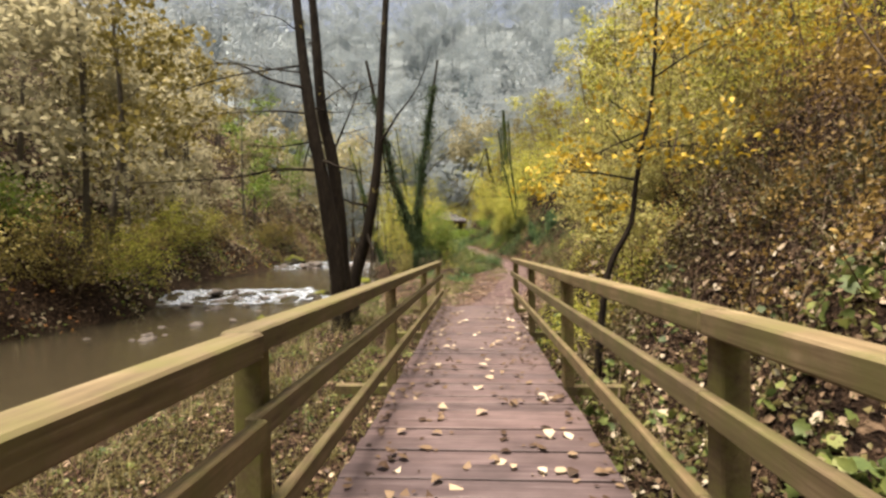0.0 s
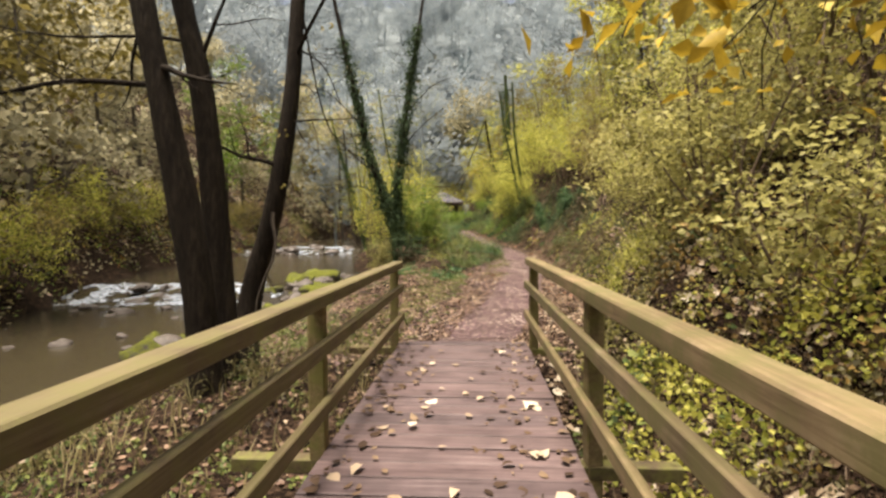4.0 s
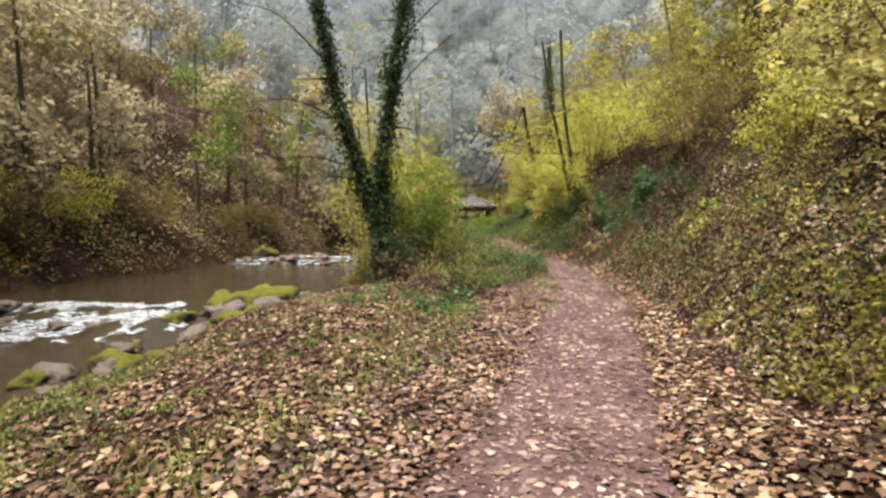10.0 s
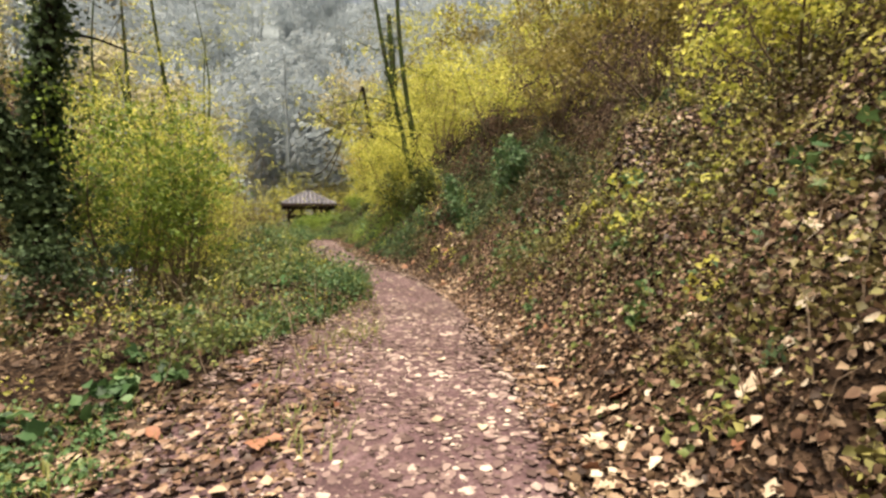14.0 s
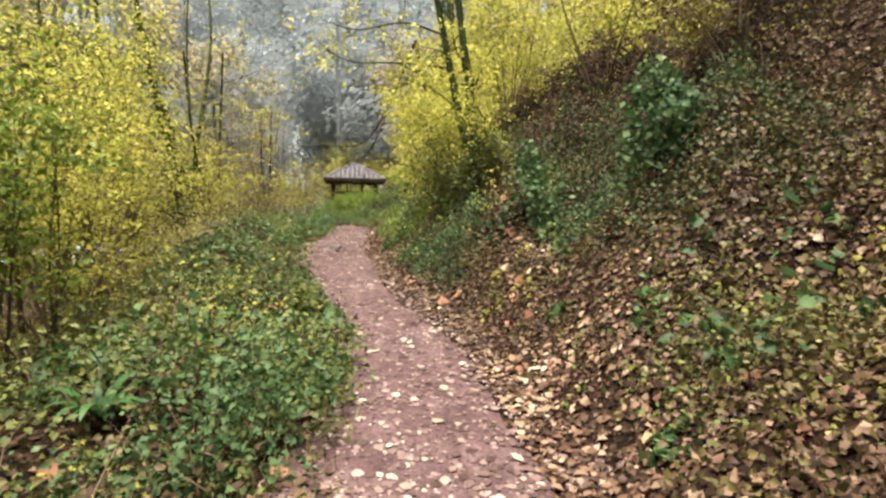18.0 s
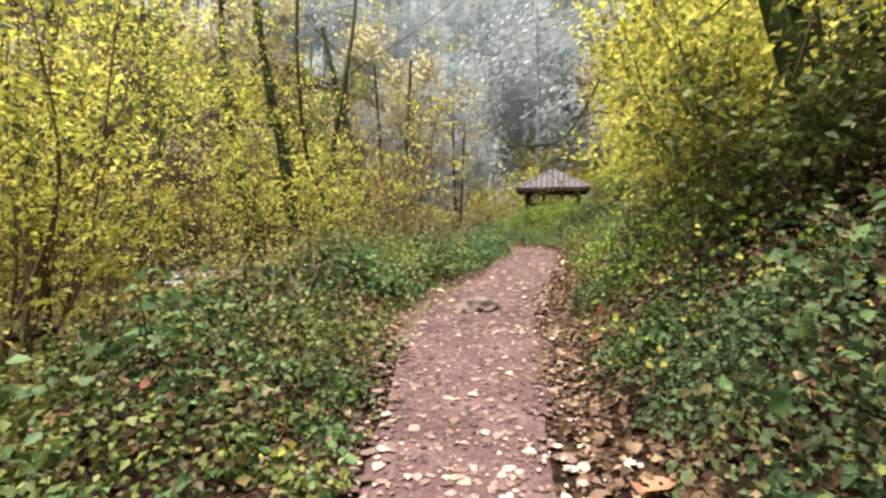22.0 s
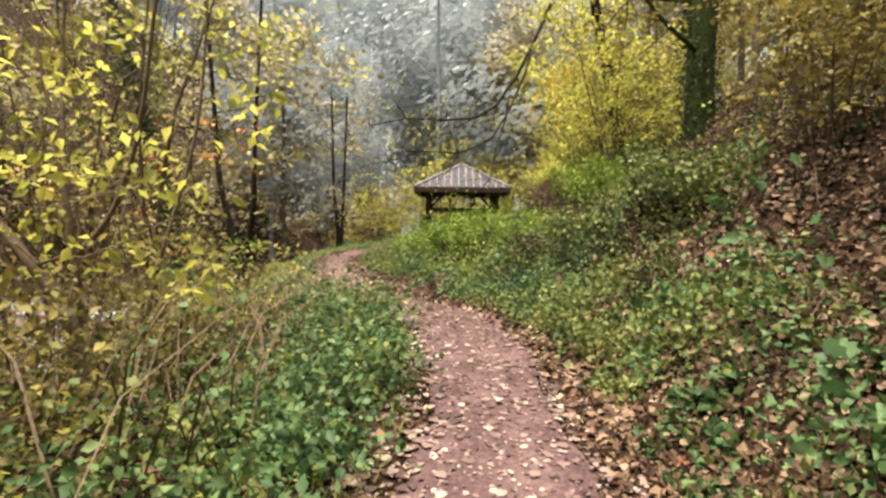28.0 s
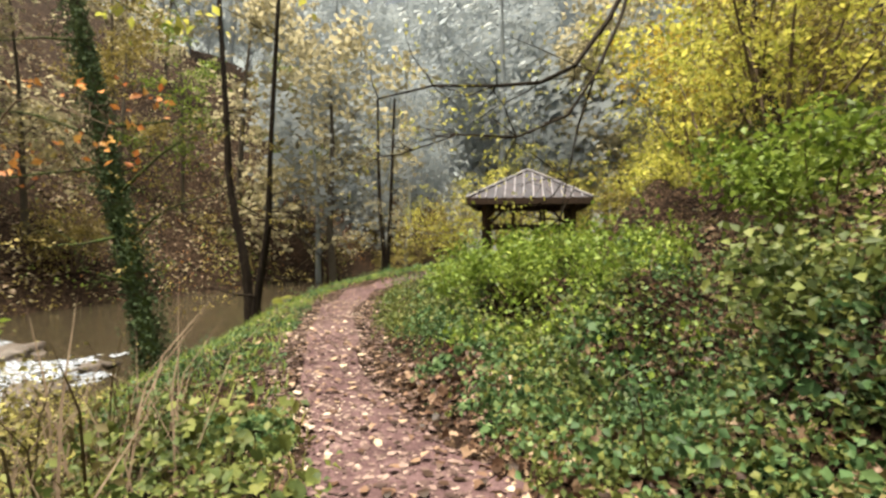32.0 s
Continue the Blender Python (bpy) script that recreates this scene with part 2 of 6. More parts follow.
M["batten"] = wood_mat("pale roof battens", (0.17, 0.17, 0.19), (0.25, 0.25, 0.275), (0.34, 0.34, 0.37), 1)

M["leaf_lime"] = leaf_mat("yellow green leaves", [(0.0, (0.03, 0.045, 0.008)), (0.38, (0.175, 0.182, 0.036)), (0.65, (0.31, 0.288, 0.066)), (1.0, (0.47, 0.4, 0.13))], through_light=0.6, gain=2.0)
M["leaf_green"] = leaf_mat("fresh green leaves", [(0.0, (0.02, 0.038, 0.008)), (0.4, (0.1, 0.155, 0.025)), (0.7, (0.175, 0.235, 0.04)), (1.0, (0.3, 0.32, 0.075))])
M["leaf_ivy"] = leaf_mat("ivy leaves", [(0.0, (0.018, 0.03, 0.014)), (0.4, (0.035, 0.058, 0.026)), (0.75, (0.065, 0.095, 0.04)), (1.0, (0.11, 0.14, 0.06))], 0.85, 0.2)
M["leaf_herb"] = leaf_mat("low herb leaves", [(0.0, (0.012, 0.02, 0.008)), (0.35, (0.08, 0.115, 0.035)), (0.6, (0.17, 0.2, 0.055)), (0.85, (0.24, 0.25, 0.075)), (1.0, (0.3, 0.26, 0.1))], gain=0.95)
M["leaf_bramble"] = leaf_mat("browning bramble leaves", [(0.0, (0.012, 0.01, 0.004)), (0.38, (0.075, 0.063, 0.024)), (0.66, (0.15, 0.125, 0.05)), (1.0, (0.28, 0.235, 0.11))], 0.55, 0.2, 1.0)
M["leaf_weed"] = leaf_mat("withered weeds", [(0.0, (0.035, 0.03, 0.014)), (0.4, (0.08, 0.07, 0.026)), (0.7, (0.15, 0.125, 0.045)), (1.0, (0.25, 0.2, 0.09))], gain=1.0)
M["leaf_straw"] = leaf_mat("pale straw-green leaves", [(0.0, (0.03, 0.027, 0.01)), (0.42, (0.17, 0.157, 0.052)), (0.7, (0.28, 0.255, 0.09)), (1.0, (0.42, 0.38, 0.17))], 0.55, 0.5, 1.7)
# Haze over the far hill is put into these pale leaf colours.
M["leaf_mist"] = leaf_mat("grey-green leaves with haze tint", [(0.0, (0.29, 0.34, 0.385)), (0.4, (0.32, 0.365, 0.39)), (0.7, (0.36, 0.39, 0.38)), (1.0, (0.41, 0.415, 0.35))], 1.0, 0.7, 1.12, 0.25)
M["leaf_nettle"] = leaf_mat("nettle leaves", [(0.0, (0.01, 0.026, 0.01)), (0.38, (0.05, 0.105, 0.04)), (0.65, (0.1, 0.175, 0.065)), (1.0, (0.22, 0.27, 0.1))], gain=1.05)
M["leaf_fern"] = leaf_mat("glossy fern leaves", [(0.0, (0.02, 0.06, 0.018)), (0.5, (0.05, 0.13, 0.04)), (1.0, (0.11, 0.2, 0.06))], 0.35, 0.3, 1.2)
M["leaf_gold"] = leaf_mat("golden leaves", [(0.0, (0.15, 0.1, 0.015)), (0.35, (0.28, 0.19, 0.022)), (0.7, (0.42, 0.3, 0.035)), (1.0, (0.52, 0.42, 0.1))])
M["leaf_olive"] = leaf_mat("fading olive leaves", [(0.0, (0.025, 0.02, 0.008)), (0.42, (0.15, 0.125, 0.035)), (0.7, (0.23, 0.185, 0.055)), (1.0, (0.33, 0.26, 0.09))])
M["leaf_ochre"] = leaf_mat("ochre-brown autumn leaves", [(0.0, (0.03, 0.018, 0.006)), (0.38, (0.17, 0.108, 0.034)), (0.68, (0.3, 0.2, 0.062)), (1.0, (0.44, 0.33, 0.12))], 0.55, 0.4, 1.15)
M["leaf_rust"] = leaf_mat("rusty leaves", [(0.0, (0.14, 0.06, 0.025)), (0.4, (0.28, 0.12, 0.035)), (0.7, (0.42, 0.2, 0.05)), (1.0, (0.45, 0.3, 0.1))], gain=1.2)
M["leaf_orange"] = leaf_mat("orange maple leaves", [(0.0, (0.28, 0.07, 0.03)), (0.4, (0.4, 0.16, 0.045)), (1.0, (0.46, 0.3, 0.08))])
# Thin valley haze is mixed into this leaf colour as paleness.
M["leaf_far"] = leaf_mat("thinning leaves paled for distance haze", [(0.0, (0.2, 0.185, 0.12)), (0.5, (0.28, 0.255, 0.16)), (1.0, (0.37, 0.325, 0.2))], 0.8, 0.6, 1.35)
# The bluish tint paints distance haze onto the conifers.
M["leaf_conifer"] = leaf_mat("conifer sprays tinted bluish by haze", [(0.0, (0.15, 0.2, 0.215)), (0.5, (0.2, 0.25, 0.265)), (1.0, (0.27, 0.32, 0.33))], 0.8, 0.4)
M["litter"] = leaf_mat("fallen leaves", [(0.0, (0.02, 0.011, 0.007)), (0.3, (0.07, 0.037, 0.023)), (0.52, (0.145, 0.085, 0.055)), (0.74, (0.26, 0.175, 0.118)), (0.9, (0.4, 0.3, 0.205)), (1.0, (0.58, 0.48, 0.36))], 0.5, 0.1, 1.15, 0.85, -0.1)
M["deadleaf"] = leaf_mat("russet dead leaves", [(0.0, (0.012, 0.007, 0.004)), (0.35, (0.06, 0.034, 0.02)), (0.6, (0.135, 0.085, 0.05)), (0.85, (0.25, 0.175, 0.11)), (1.0, (0.38, 0.29, 0.19))], 0.7, 0.12, 1.05, 0.65)
M["redleaf"] = leaf_mat("large russet leaves", [(0.0, (0.12, 0.045, 0.025)), (0.5, (0.26, 0.12, 0.07)), (1.0, (0.42, 0.25, 0.15))], 0.6, 0.12, 1.0, 0.9)
M["pathlitter"] = leaf_mat("trodden fallen leaves", [(0.0, (0.04, 0.024, 0.02)), (0.3, (0.1, 0.062, 0.056)), (0.6, (0.17, 0.113, 0.102)), (0.82, (0.27, 0.195, 0.17)), (1.0, (0.48, 0.39, 0.32))], 0.6, 0.1, 1.0, 0.9)
M["drygreen"] = leaf_mat("dull green grass", [(0.0, (0.05, 0.06, 0.015)), (0.5, (0.11, 0.12, 0.03)), (1.0, (0.2, 0.19, 0.07))])
# Painted lighter than the near litter, for the haze on the far hillside.
M["hill_litter"] = leaf_mat("dry leaves brightened for haze", [(0.0, (0.12, 0.085, 0.055)), (0.4, (0.24, 0.175, 0.12)), (0.75, (0.37, 0.29, 0.205)), (1.0, (0.5, 0.41, 0.3))], 0.8, 0.1, 1.1)
M["palelitter"] = leaf_mat("pale fallen leaves", [(0.0, (0.22, 0.15, 0.1)), (0.4, (0.42, 0.32, 0.22)), (0.75, (0.6, 0.52, 0.4)), (1.0, (0.72, 0.66, 0.55))], 0.5, 0.15, 1.0)
M["grass"] = leaf_mat("dry grass", [(0.0, (0.05, 0.045, 0.018)), (0.5, (0.12, 0.1, 0.042)), (1.0, (0.24, 0.19, 0.1))])
M["greengrass"] = leaf_mat("green grass", [(0.0, (0.07, 0.11, 0.02)), (0.5, (0.14, 0.2, 0.035)), (1.0, (0.27, 0.31, 0.08))])
M["moss"] = rough_mat("moss", [(0.3, (0.035, 0.042, 0.006)), (0.5, (0.095, 0.102, 0.01)), (0.7, (0.19, 0.19, 0.02))], 8, 70, 0.95, 1.0, 0.03)

m, nt, b, out = mat_base("stream water")
b.inputs["Base Color"].default_value = (0.03, 0.024, 0.015, 1)
b.inputs["Roughness"].default_value = 0.08
b.inputs["IOR"].default_value = 1.33
nv = coords(nt, (1.0, 1.0, 1.0))
w1, w2 = noise_tex(nt, 2.2, 4, 0.6, nv, 0.5), noise_tex(nt, 9, 4, 0.6, nv, 0.3)
bump(nt, b, mix_col(nt, 0.4, w1.outputs["Fac"], w2.outputs["Fac"]), 0.4, 0.06)
M["water"] = m
m, nt, b, out = mat_base("white water")
n = noise_tex(nt, 7, 6, 0.7, coords(nt, (0.6, 1.6, 1)))
nt.links.new(ramp(nt, n.outputs["Fac"], [(0.3, (0.36, 0.45, 0.58)), (0.6, (0.68, 0.75, 0.84))]), b.inputs["Base Color"])
b.inputs["Roughness"].default_value = 0.35
bump(nt, b, n.outputs["Fac"], 0.7, 0.05)
alpha = noise_tex(nt, 5, 6, 0.75, coords(nt, (0.7, 2.4, 1)), 0.8)
clear = nt.nodes.new("ShaderNodeBsdfTransparent")
mx = nt.nodes.new("ShaderNodeMixShader")
nt.links.new(ramp(nt, alpha.outputs["Fac"], [(0.36, (0, 0, 0)), (0.74, (1, 1, 1))]), mx.inputs[0])
nt.links.new(clear.outputs[0], mx.inputs[1])
nt.links.new(b.outputs[0], mx.inputs[2])
nt.links.new(mx.outputs[0], out.inputs["Surface"])
M["foam"] = m
# Hill colour is a painted blue-grey haze, almost one tone.
m, nt, b, out = mat_base("far wood in haze colour")
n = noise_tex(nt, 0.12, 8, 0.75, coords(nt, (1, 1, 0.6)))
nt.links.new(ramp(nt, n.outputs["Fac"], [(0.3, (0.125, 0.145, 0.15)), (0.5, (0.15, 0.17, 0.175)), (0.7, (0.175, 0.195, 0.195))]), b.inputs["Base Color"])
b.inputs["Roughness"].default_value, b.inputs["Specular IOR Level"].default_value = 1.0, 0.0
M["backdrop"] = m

# ---------- mesh helpers ----------
rng = np.random.default_rng(7)


def mesh_np(name, verts, faces):
    """A mesh from arrays: faces is a list of (n, k) index arrays, k corners each."""
    me = bpy.data.meshes.new(name)
    verts = np.asarray(verts, np.float32)
    faces = [np.asarray(f, np.int32) for f in faces if len(f)]
    me.vertices.add(len(verts))
    me.vertices.foreach_set("co", verts.ravel())
    loops = np.concatenate([f.ravel() for f in faces])
    sizes = np.concatenate([np.full(len(f), f.shape[1], np.int32) for f in faces])
    me.loops.add(len(loops))
    me.loops.foreach_set("vertex_index", loops)
    me.polygons.add(len(sizes))
    me.polygons.foreach_set("loop_start", np.concatenate([[0], np.cumsum(sizes)[:-1]]).astype(np.int32))
    me.update(calc_edges=True)
    return me


def shade_smooth(me):
    me.polygons.foreach_set("use_smooth", np.ones(len(me.polygons), bool))
    me.update()


class Buf:
    """Collects pieces of one mesh."""

    def __init__(self):
        self.v, self.f, self.n = [], {}, 0

    def add(self, verts, faces):
        verts, faces = np.asarray(verts, float), np.asarray(faces, np.int64)
        self.v.append(verts)
        self.f.setdefault(faces.shape[1], []).append(faces + self.n)
        self.n += len(verts)

    def mesh(self, name, smooth=False):
        me = mesh_np(name, np.concatenate(self.v), [np.concatenate(f) for f in self.f.values()])
        if smooth:
            shade_smooth(me)
        return me


def part(name, me, material, parent, label=""):
    """Links a mesh, Buf or bmesh as ONE mesh object under a thing or a part."""
    if isinstance(me, Buf):
        me = me.mesh(name)
    elif isinstance(me, bmesh.types.BMesh):
        bm, me = me, bpy.data.meshes.new(name)
        bm.to_mesh(me)
        bm.free()
    if not me.materials:
        me.materials.append(material)
    ob = new(name, me)
    ob.parent = parent
    return tagged(ob, label)


def thing(name, place=(0, 0, 0), label="", category="", group="", kind="", turn=0.0):
    ob = new(name)
    ob.matrix_basis = pose(*place, 0, 0, turn)
    ob.empty_display_size = 0.2
    return tagged(ob, label, category, group, kind)


def solid(name, me, material, label="", category="", group="", kind=""):
    if isinstance(me, Buf):
        me = me.mesh(name)
    if not me.materials:
        me.materials.append(material)
    return tagged(new(name, me), label, category, group, kind)


def beam(a, b, w, h, bevel=0.006, up=(0, 0, 1)):
    """A bevelled timber from a to b, w wide and h high, as a bmesh."""
    a, b, up = Vector(a), Vector(b), Vector(up)
    d = (b - a).normalized()
    side = d.cross(up).normalized()
    top = side.cross(d)
    bm = bmesh.new()
    bmesh.ops.create_cube(bm, size=1.0)
    bmesh.ops.scale(bm, vec=(w, (b - a).length, h), verts=bm.verts)
    bmesh.ops.bevel(bm, geom=bm.edges[:], offset=bevel, segments=1, affect="EDGES")
    m = Matrix((side, d, top)).transposed().to_4x4()
    m.translation = (a + b) / 2
    bm.transform(m)
    return bm


def beam_object(name, a, b, w, h, material, parent, bevel=0.006, label="", under=None):
    """A timber whose object axes follow it (y along), so that the grain runs lengthwise."""
    a, b = Vector(a), Vector(b)
    d = (b - a).normalized()
    up = Vector((0, 0, 1)) if abs(d.z) < 0.9 else Vector((0, 1, 0))
    side = d.cross(up).normalized()
    top = side.cross(d)
    m = Matrix((side, d, top)).transposed().to_4x4()
    m.translation = (a + b) / 2
    bm = bmesh.new()
    bmesh.ops.create_cube(bm, size=1.0)
    bmesh.ops.scale(bm, vec=(w, (b - a).length, h), verts=bm.verts)
    bmesh.ops.bevel(bm, geom=bm.edges[:], offset=bevel, segments=1, affect="EDGES")
    ob = part(name, bm, material, parent, label)
    ob.matrix_basis = m
    if under is not None:
        ob.parent = under
        ob.matrix_basis = under.matrix_basis.inverted() @ m
    return ob


def unit(v):
    return v / np.maximum(np.linalg.norm(v, axis=-1, keepdims=True), 1e-9)


def tube(buf, pts, radii, sides=7, cap=True):
    """A tapering round tube along pts."""
    pts, radii = np.asarray(pts, float), np.asarray(radii, float)
    tang = unit(np.gradient(pts, axis=0))
    ref = np.array([0.31, 0.95, 0.07]) if abs(tang[0] @ [0.31, 0.95, 0.07]) < 0.9 else np.array([1.0, 0, 0])
    u = unit(np.cross(tang, ref))
    w = np.cross(tang, u)
    a = np.linspace(0, 2 * np.pi, sides, endpoint=False)
    ring = pts[:, None] + radii[:, None, None] * (np.cos(a)[None, :, None] * u[:, None] + np.sin(a)[None, :, None] * w[:, None])
    n = len(pts)
    i = (np.arange(n - 1)[:, None] * sides + np.arange(sides)[None]).ravel()
    j = (np.arange(n - 1)[:, None] * sides + (np.arange(sides)[None] + 1) % sides).ravel()
    buf.add(ring.reshape(-1, 3), np.stack([i, j, j + sides, i + sides], 1))


def wobble(a, b, n, amp, r):
    """A line from a to b that wanders by amp."""
    a, b = np.asarray(a, float), np.asarray(b, float)
    s = np.linspace(0, 1, n)[:, None]
    k = r.normal(0, 1, (3, 3))
    ph = r.uniform(0, 6.28, (3, 3))
    off = sum(k[i][None] * np.sin((i + 1) * 2.6 * s + ph[i][None]) / (i + 1) for i in range(3))
    off -= off[:1]
    return a + (b - a) * s + off * amp * np.minimum(1, 3 * s)


def leaves(pos, size, r, up=0.35, aspect=0.62, droop=0.0, kind=0, spread=0.35, face=None, curl=1.0):
    """Leaf blades at pos: folded pointed blades of two faces (kind 0) or rounder curled ones of four (kind 1)
    or lobed, cupped ones round a midrib (kind 2). Returns verts, faces."""
    n = len(pos)
    size = size * r.uniform(1 - spread, 1 + spread, n)
    nor = unit(r.normal(0, 1, (n, 3)) * (1 - up) + (np.array([0, 0, 1.0]) if face is None else face) * up * 2)
    d = unit(np.cross(nor, r.normal(0, 1, (n, 3))))
    d[:, 2] -= droop
    d = unit(d)
    s = unit(np.cross(d, nor))
    nor = np.cross(s, d)
    L, W = size[:, None], (size * aspect * r.uniform(0.8, 1.2, n))[:, None]
    if kind == 0:
        fold = r.uniform(0.05, 0.3, n)[:, None]
        v = np.stack([pos - d * L * 0.5, pos + s * W * 0.5 + nor * W * fold - d * L * 0.04, pos + d * L * 0.5 - nor * L * 0.1,
                      pos - s * W * 0.5 + nor * W * fold - d * L * 0.04], 1)
        k = np.arange(n)[:, None] * 4
        f = np.concatenate([k + [0, 1, 2], k + [0, 2, 3]])
        return v.reshape(-1, 3), f
    if kind == 2:
        cup, tip = r.uniform(-0.1, 0.34, n)[:, None], r.uniform(-0.12, 0.2, n)[:, None]
        rim = ((-0.5, 0.0), (-0.34, 0.3), (-0.08, 0.5), (0.04, 0.33), (0.24, 0.34), (0.3, 0.16), (0.54, 0.0), (0.3, -0.16), (0.24, -0.34), (0.04, -0.33), (-0.08, -0.5), (-0.34, -0.3))
        v = [pos - d * L * 0.04]
        for a, b in rim:
            a, b = a + r.normal(0, 0.035, n)[:, None], b * r.uniform(0.8, 1.15, n)[:, None]
            v.append(pos + d * L * a + s * W * b + nor * (W * np.abs(b) * cup * 1.6 + L * tip * np.abs(a)))
        k = np.arange(n)[:, None] * 13
        f = np.concatenate([k + [0, 1 + i, 1 + (i + 1) % 12] for i in range(12)])
        return np.stack(v, 1).reshape(-1, 3), f
    c = curl * r.uniform(-0.2, 0.45, n)[:, None]
    c2 = curl * r.uniform(-0.1, 0.22, n)[:, None]
    v = np.stack([pos - d * L * 0.5 + nor * L * c2, pos + s * W * 0.46 - d * L * 0.2 + nor * W * c, pos + s * W * 0.34 + d * L * 0.16 + nor * W * c,
                  pos + d * L * 0.5 + nor * L * c2, pos - s * W * 0.34 + d * L * 0.16 + nor * W * c, pos - s * W * 0.46 - d * L * 0.2 + nor * W * c], 1)
    k = np.arange(n)[:, None] * 6
    f = np.concatenate([k + [0, 1, 5], k + [2, 3, 4]])
    q = k + [1, 2, 4, 5]
    return v.reshape(-1, 3), (f, q)


def leaf_mesh(name, pos, size, r, **kw):
    v, f = leaves(pos, size, r, **kw)
    return mesh_np(name, v, list(f) if isinstance(f, tuple) else [f])


def sines(x, y, seed, freq, amp, octaves=4):
    """Cheap rolling noise on the plan."""
    r = np.random.default_rng(seed)
    out = np.zeros(np.broadcast(x, y).shape)
    for o in range(octaves):
        for _ in range(4):
            a = r.uniform(0, 6.28)
            k = freq * 2**o * r.uniform(0.7, 1.4)
            out = out + amp * 0.55**o * 0.5 * np.sin(k * (x * np.cos(a) + y * np.sin(a)) + r.uniform(0, 6.28))
    return out

# ---------- the lie of the land ----------
PATH_Y = [-40, -6, 11.5, 14.0, 17.0, 20.0, 22.0, 24.5, 27.0, 29.3, 31.0, 33.0, 36.5, 39.5, 41.0, 42.0, 43.3, 46.5, 49.5, 52.5, 55.0, 58.0, 70, 130]
PATH_X = [-3.1, -0.56, 0.76, 1.5, 2.3, 3.05, 3.45, 3.72, 3.52, 2.75, 2.38, 2.28, 2.25, 1.92, 1.15, 0.62, -0.38, -1.75, -2.6, -2.3, -1.5, -0.6, 3, 12]
GROUND_Y = [-40, 9.6, 11.0, 11.6, 13, 17, 19, 24.7, 27, 29.2, 30.7, 32.5, 36.4, 38.8, 41, 46, 51, 56, 62, 80, 130]
GROUND_Z = [-0.6, -0.52, -0.18, -0.05, -0.2, -0.18, -0.02, 0.22, 0.42, 0.63, 0.8, 0.95, 1.09, 1.16, 1.14, 1.2, 1.32, 1.55, 1.7, 2.5, 6]
BANK_Y = [-40, 0, 8, 14, 19, 25, 28, 31, 36, 42, 47, 50, 55, 62, 75, 130]
BANK_X = [-7, -5.6, -5.4, -4.9, -4.2, -3.9, -3.5, -4.2, -5.0, -5.0, -5.1, -5.6, -6.6, -7.5, -6, 2]
FAR_Y = [-40, 0, 8, 14, 18, 24, 30, 38, 46, 52, 58, 70, 130]
FAR_X = [-14, -13, -12.8, -12.2, -11.2, -13.2, -14.5, -14.5, -15.2, -15.5, -14.5, -13, -6]
WATER_Y = [-60, 22.2, 24.2, 43.2, 45.2, 55, 80, 140]
WATER_Z = [-1.08, -1.0, -0.66, -0.55, -0.22, -0.05, 0.3, 1.0]


def smooth_interp(y, ys, zs):
    y = np.asarray(y, float)
    return (np.interp(y, ys, zs) * 2 + np.interp(y - 0.8, ys, zs) + np.interp(y + 0.8, ys, zs)) / 4


def path_x(y):
    return smooth_interp(y, PATH_Y, PATH_X)


def water_z(y):
    return np.interp(y, WATER_Y, WATER_Z)


def path_half(y):
    return 0.54 * (1 - 0.3 * np.clip((y - 41) / 2, 0, 1)) + 0.1 * np.exp(-((y - 31.5) / 2.0) ** 2) + 0.34 * np.exp(-((y - 15.5) / 4.0) ** 2)


def path_left(y):
    """How far the trodden earth reaches on the stream side."""
    g = (y - 21.6) / np.where(y < 21.6, 4.2, 2.5)
    return path_half(y) + 1.3 * np.exp(-g**2) * (y > 12) + 0.2 * np.exp(-((y - 32) / 2.0) ** 2)


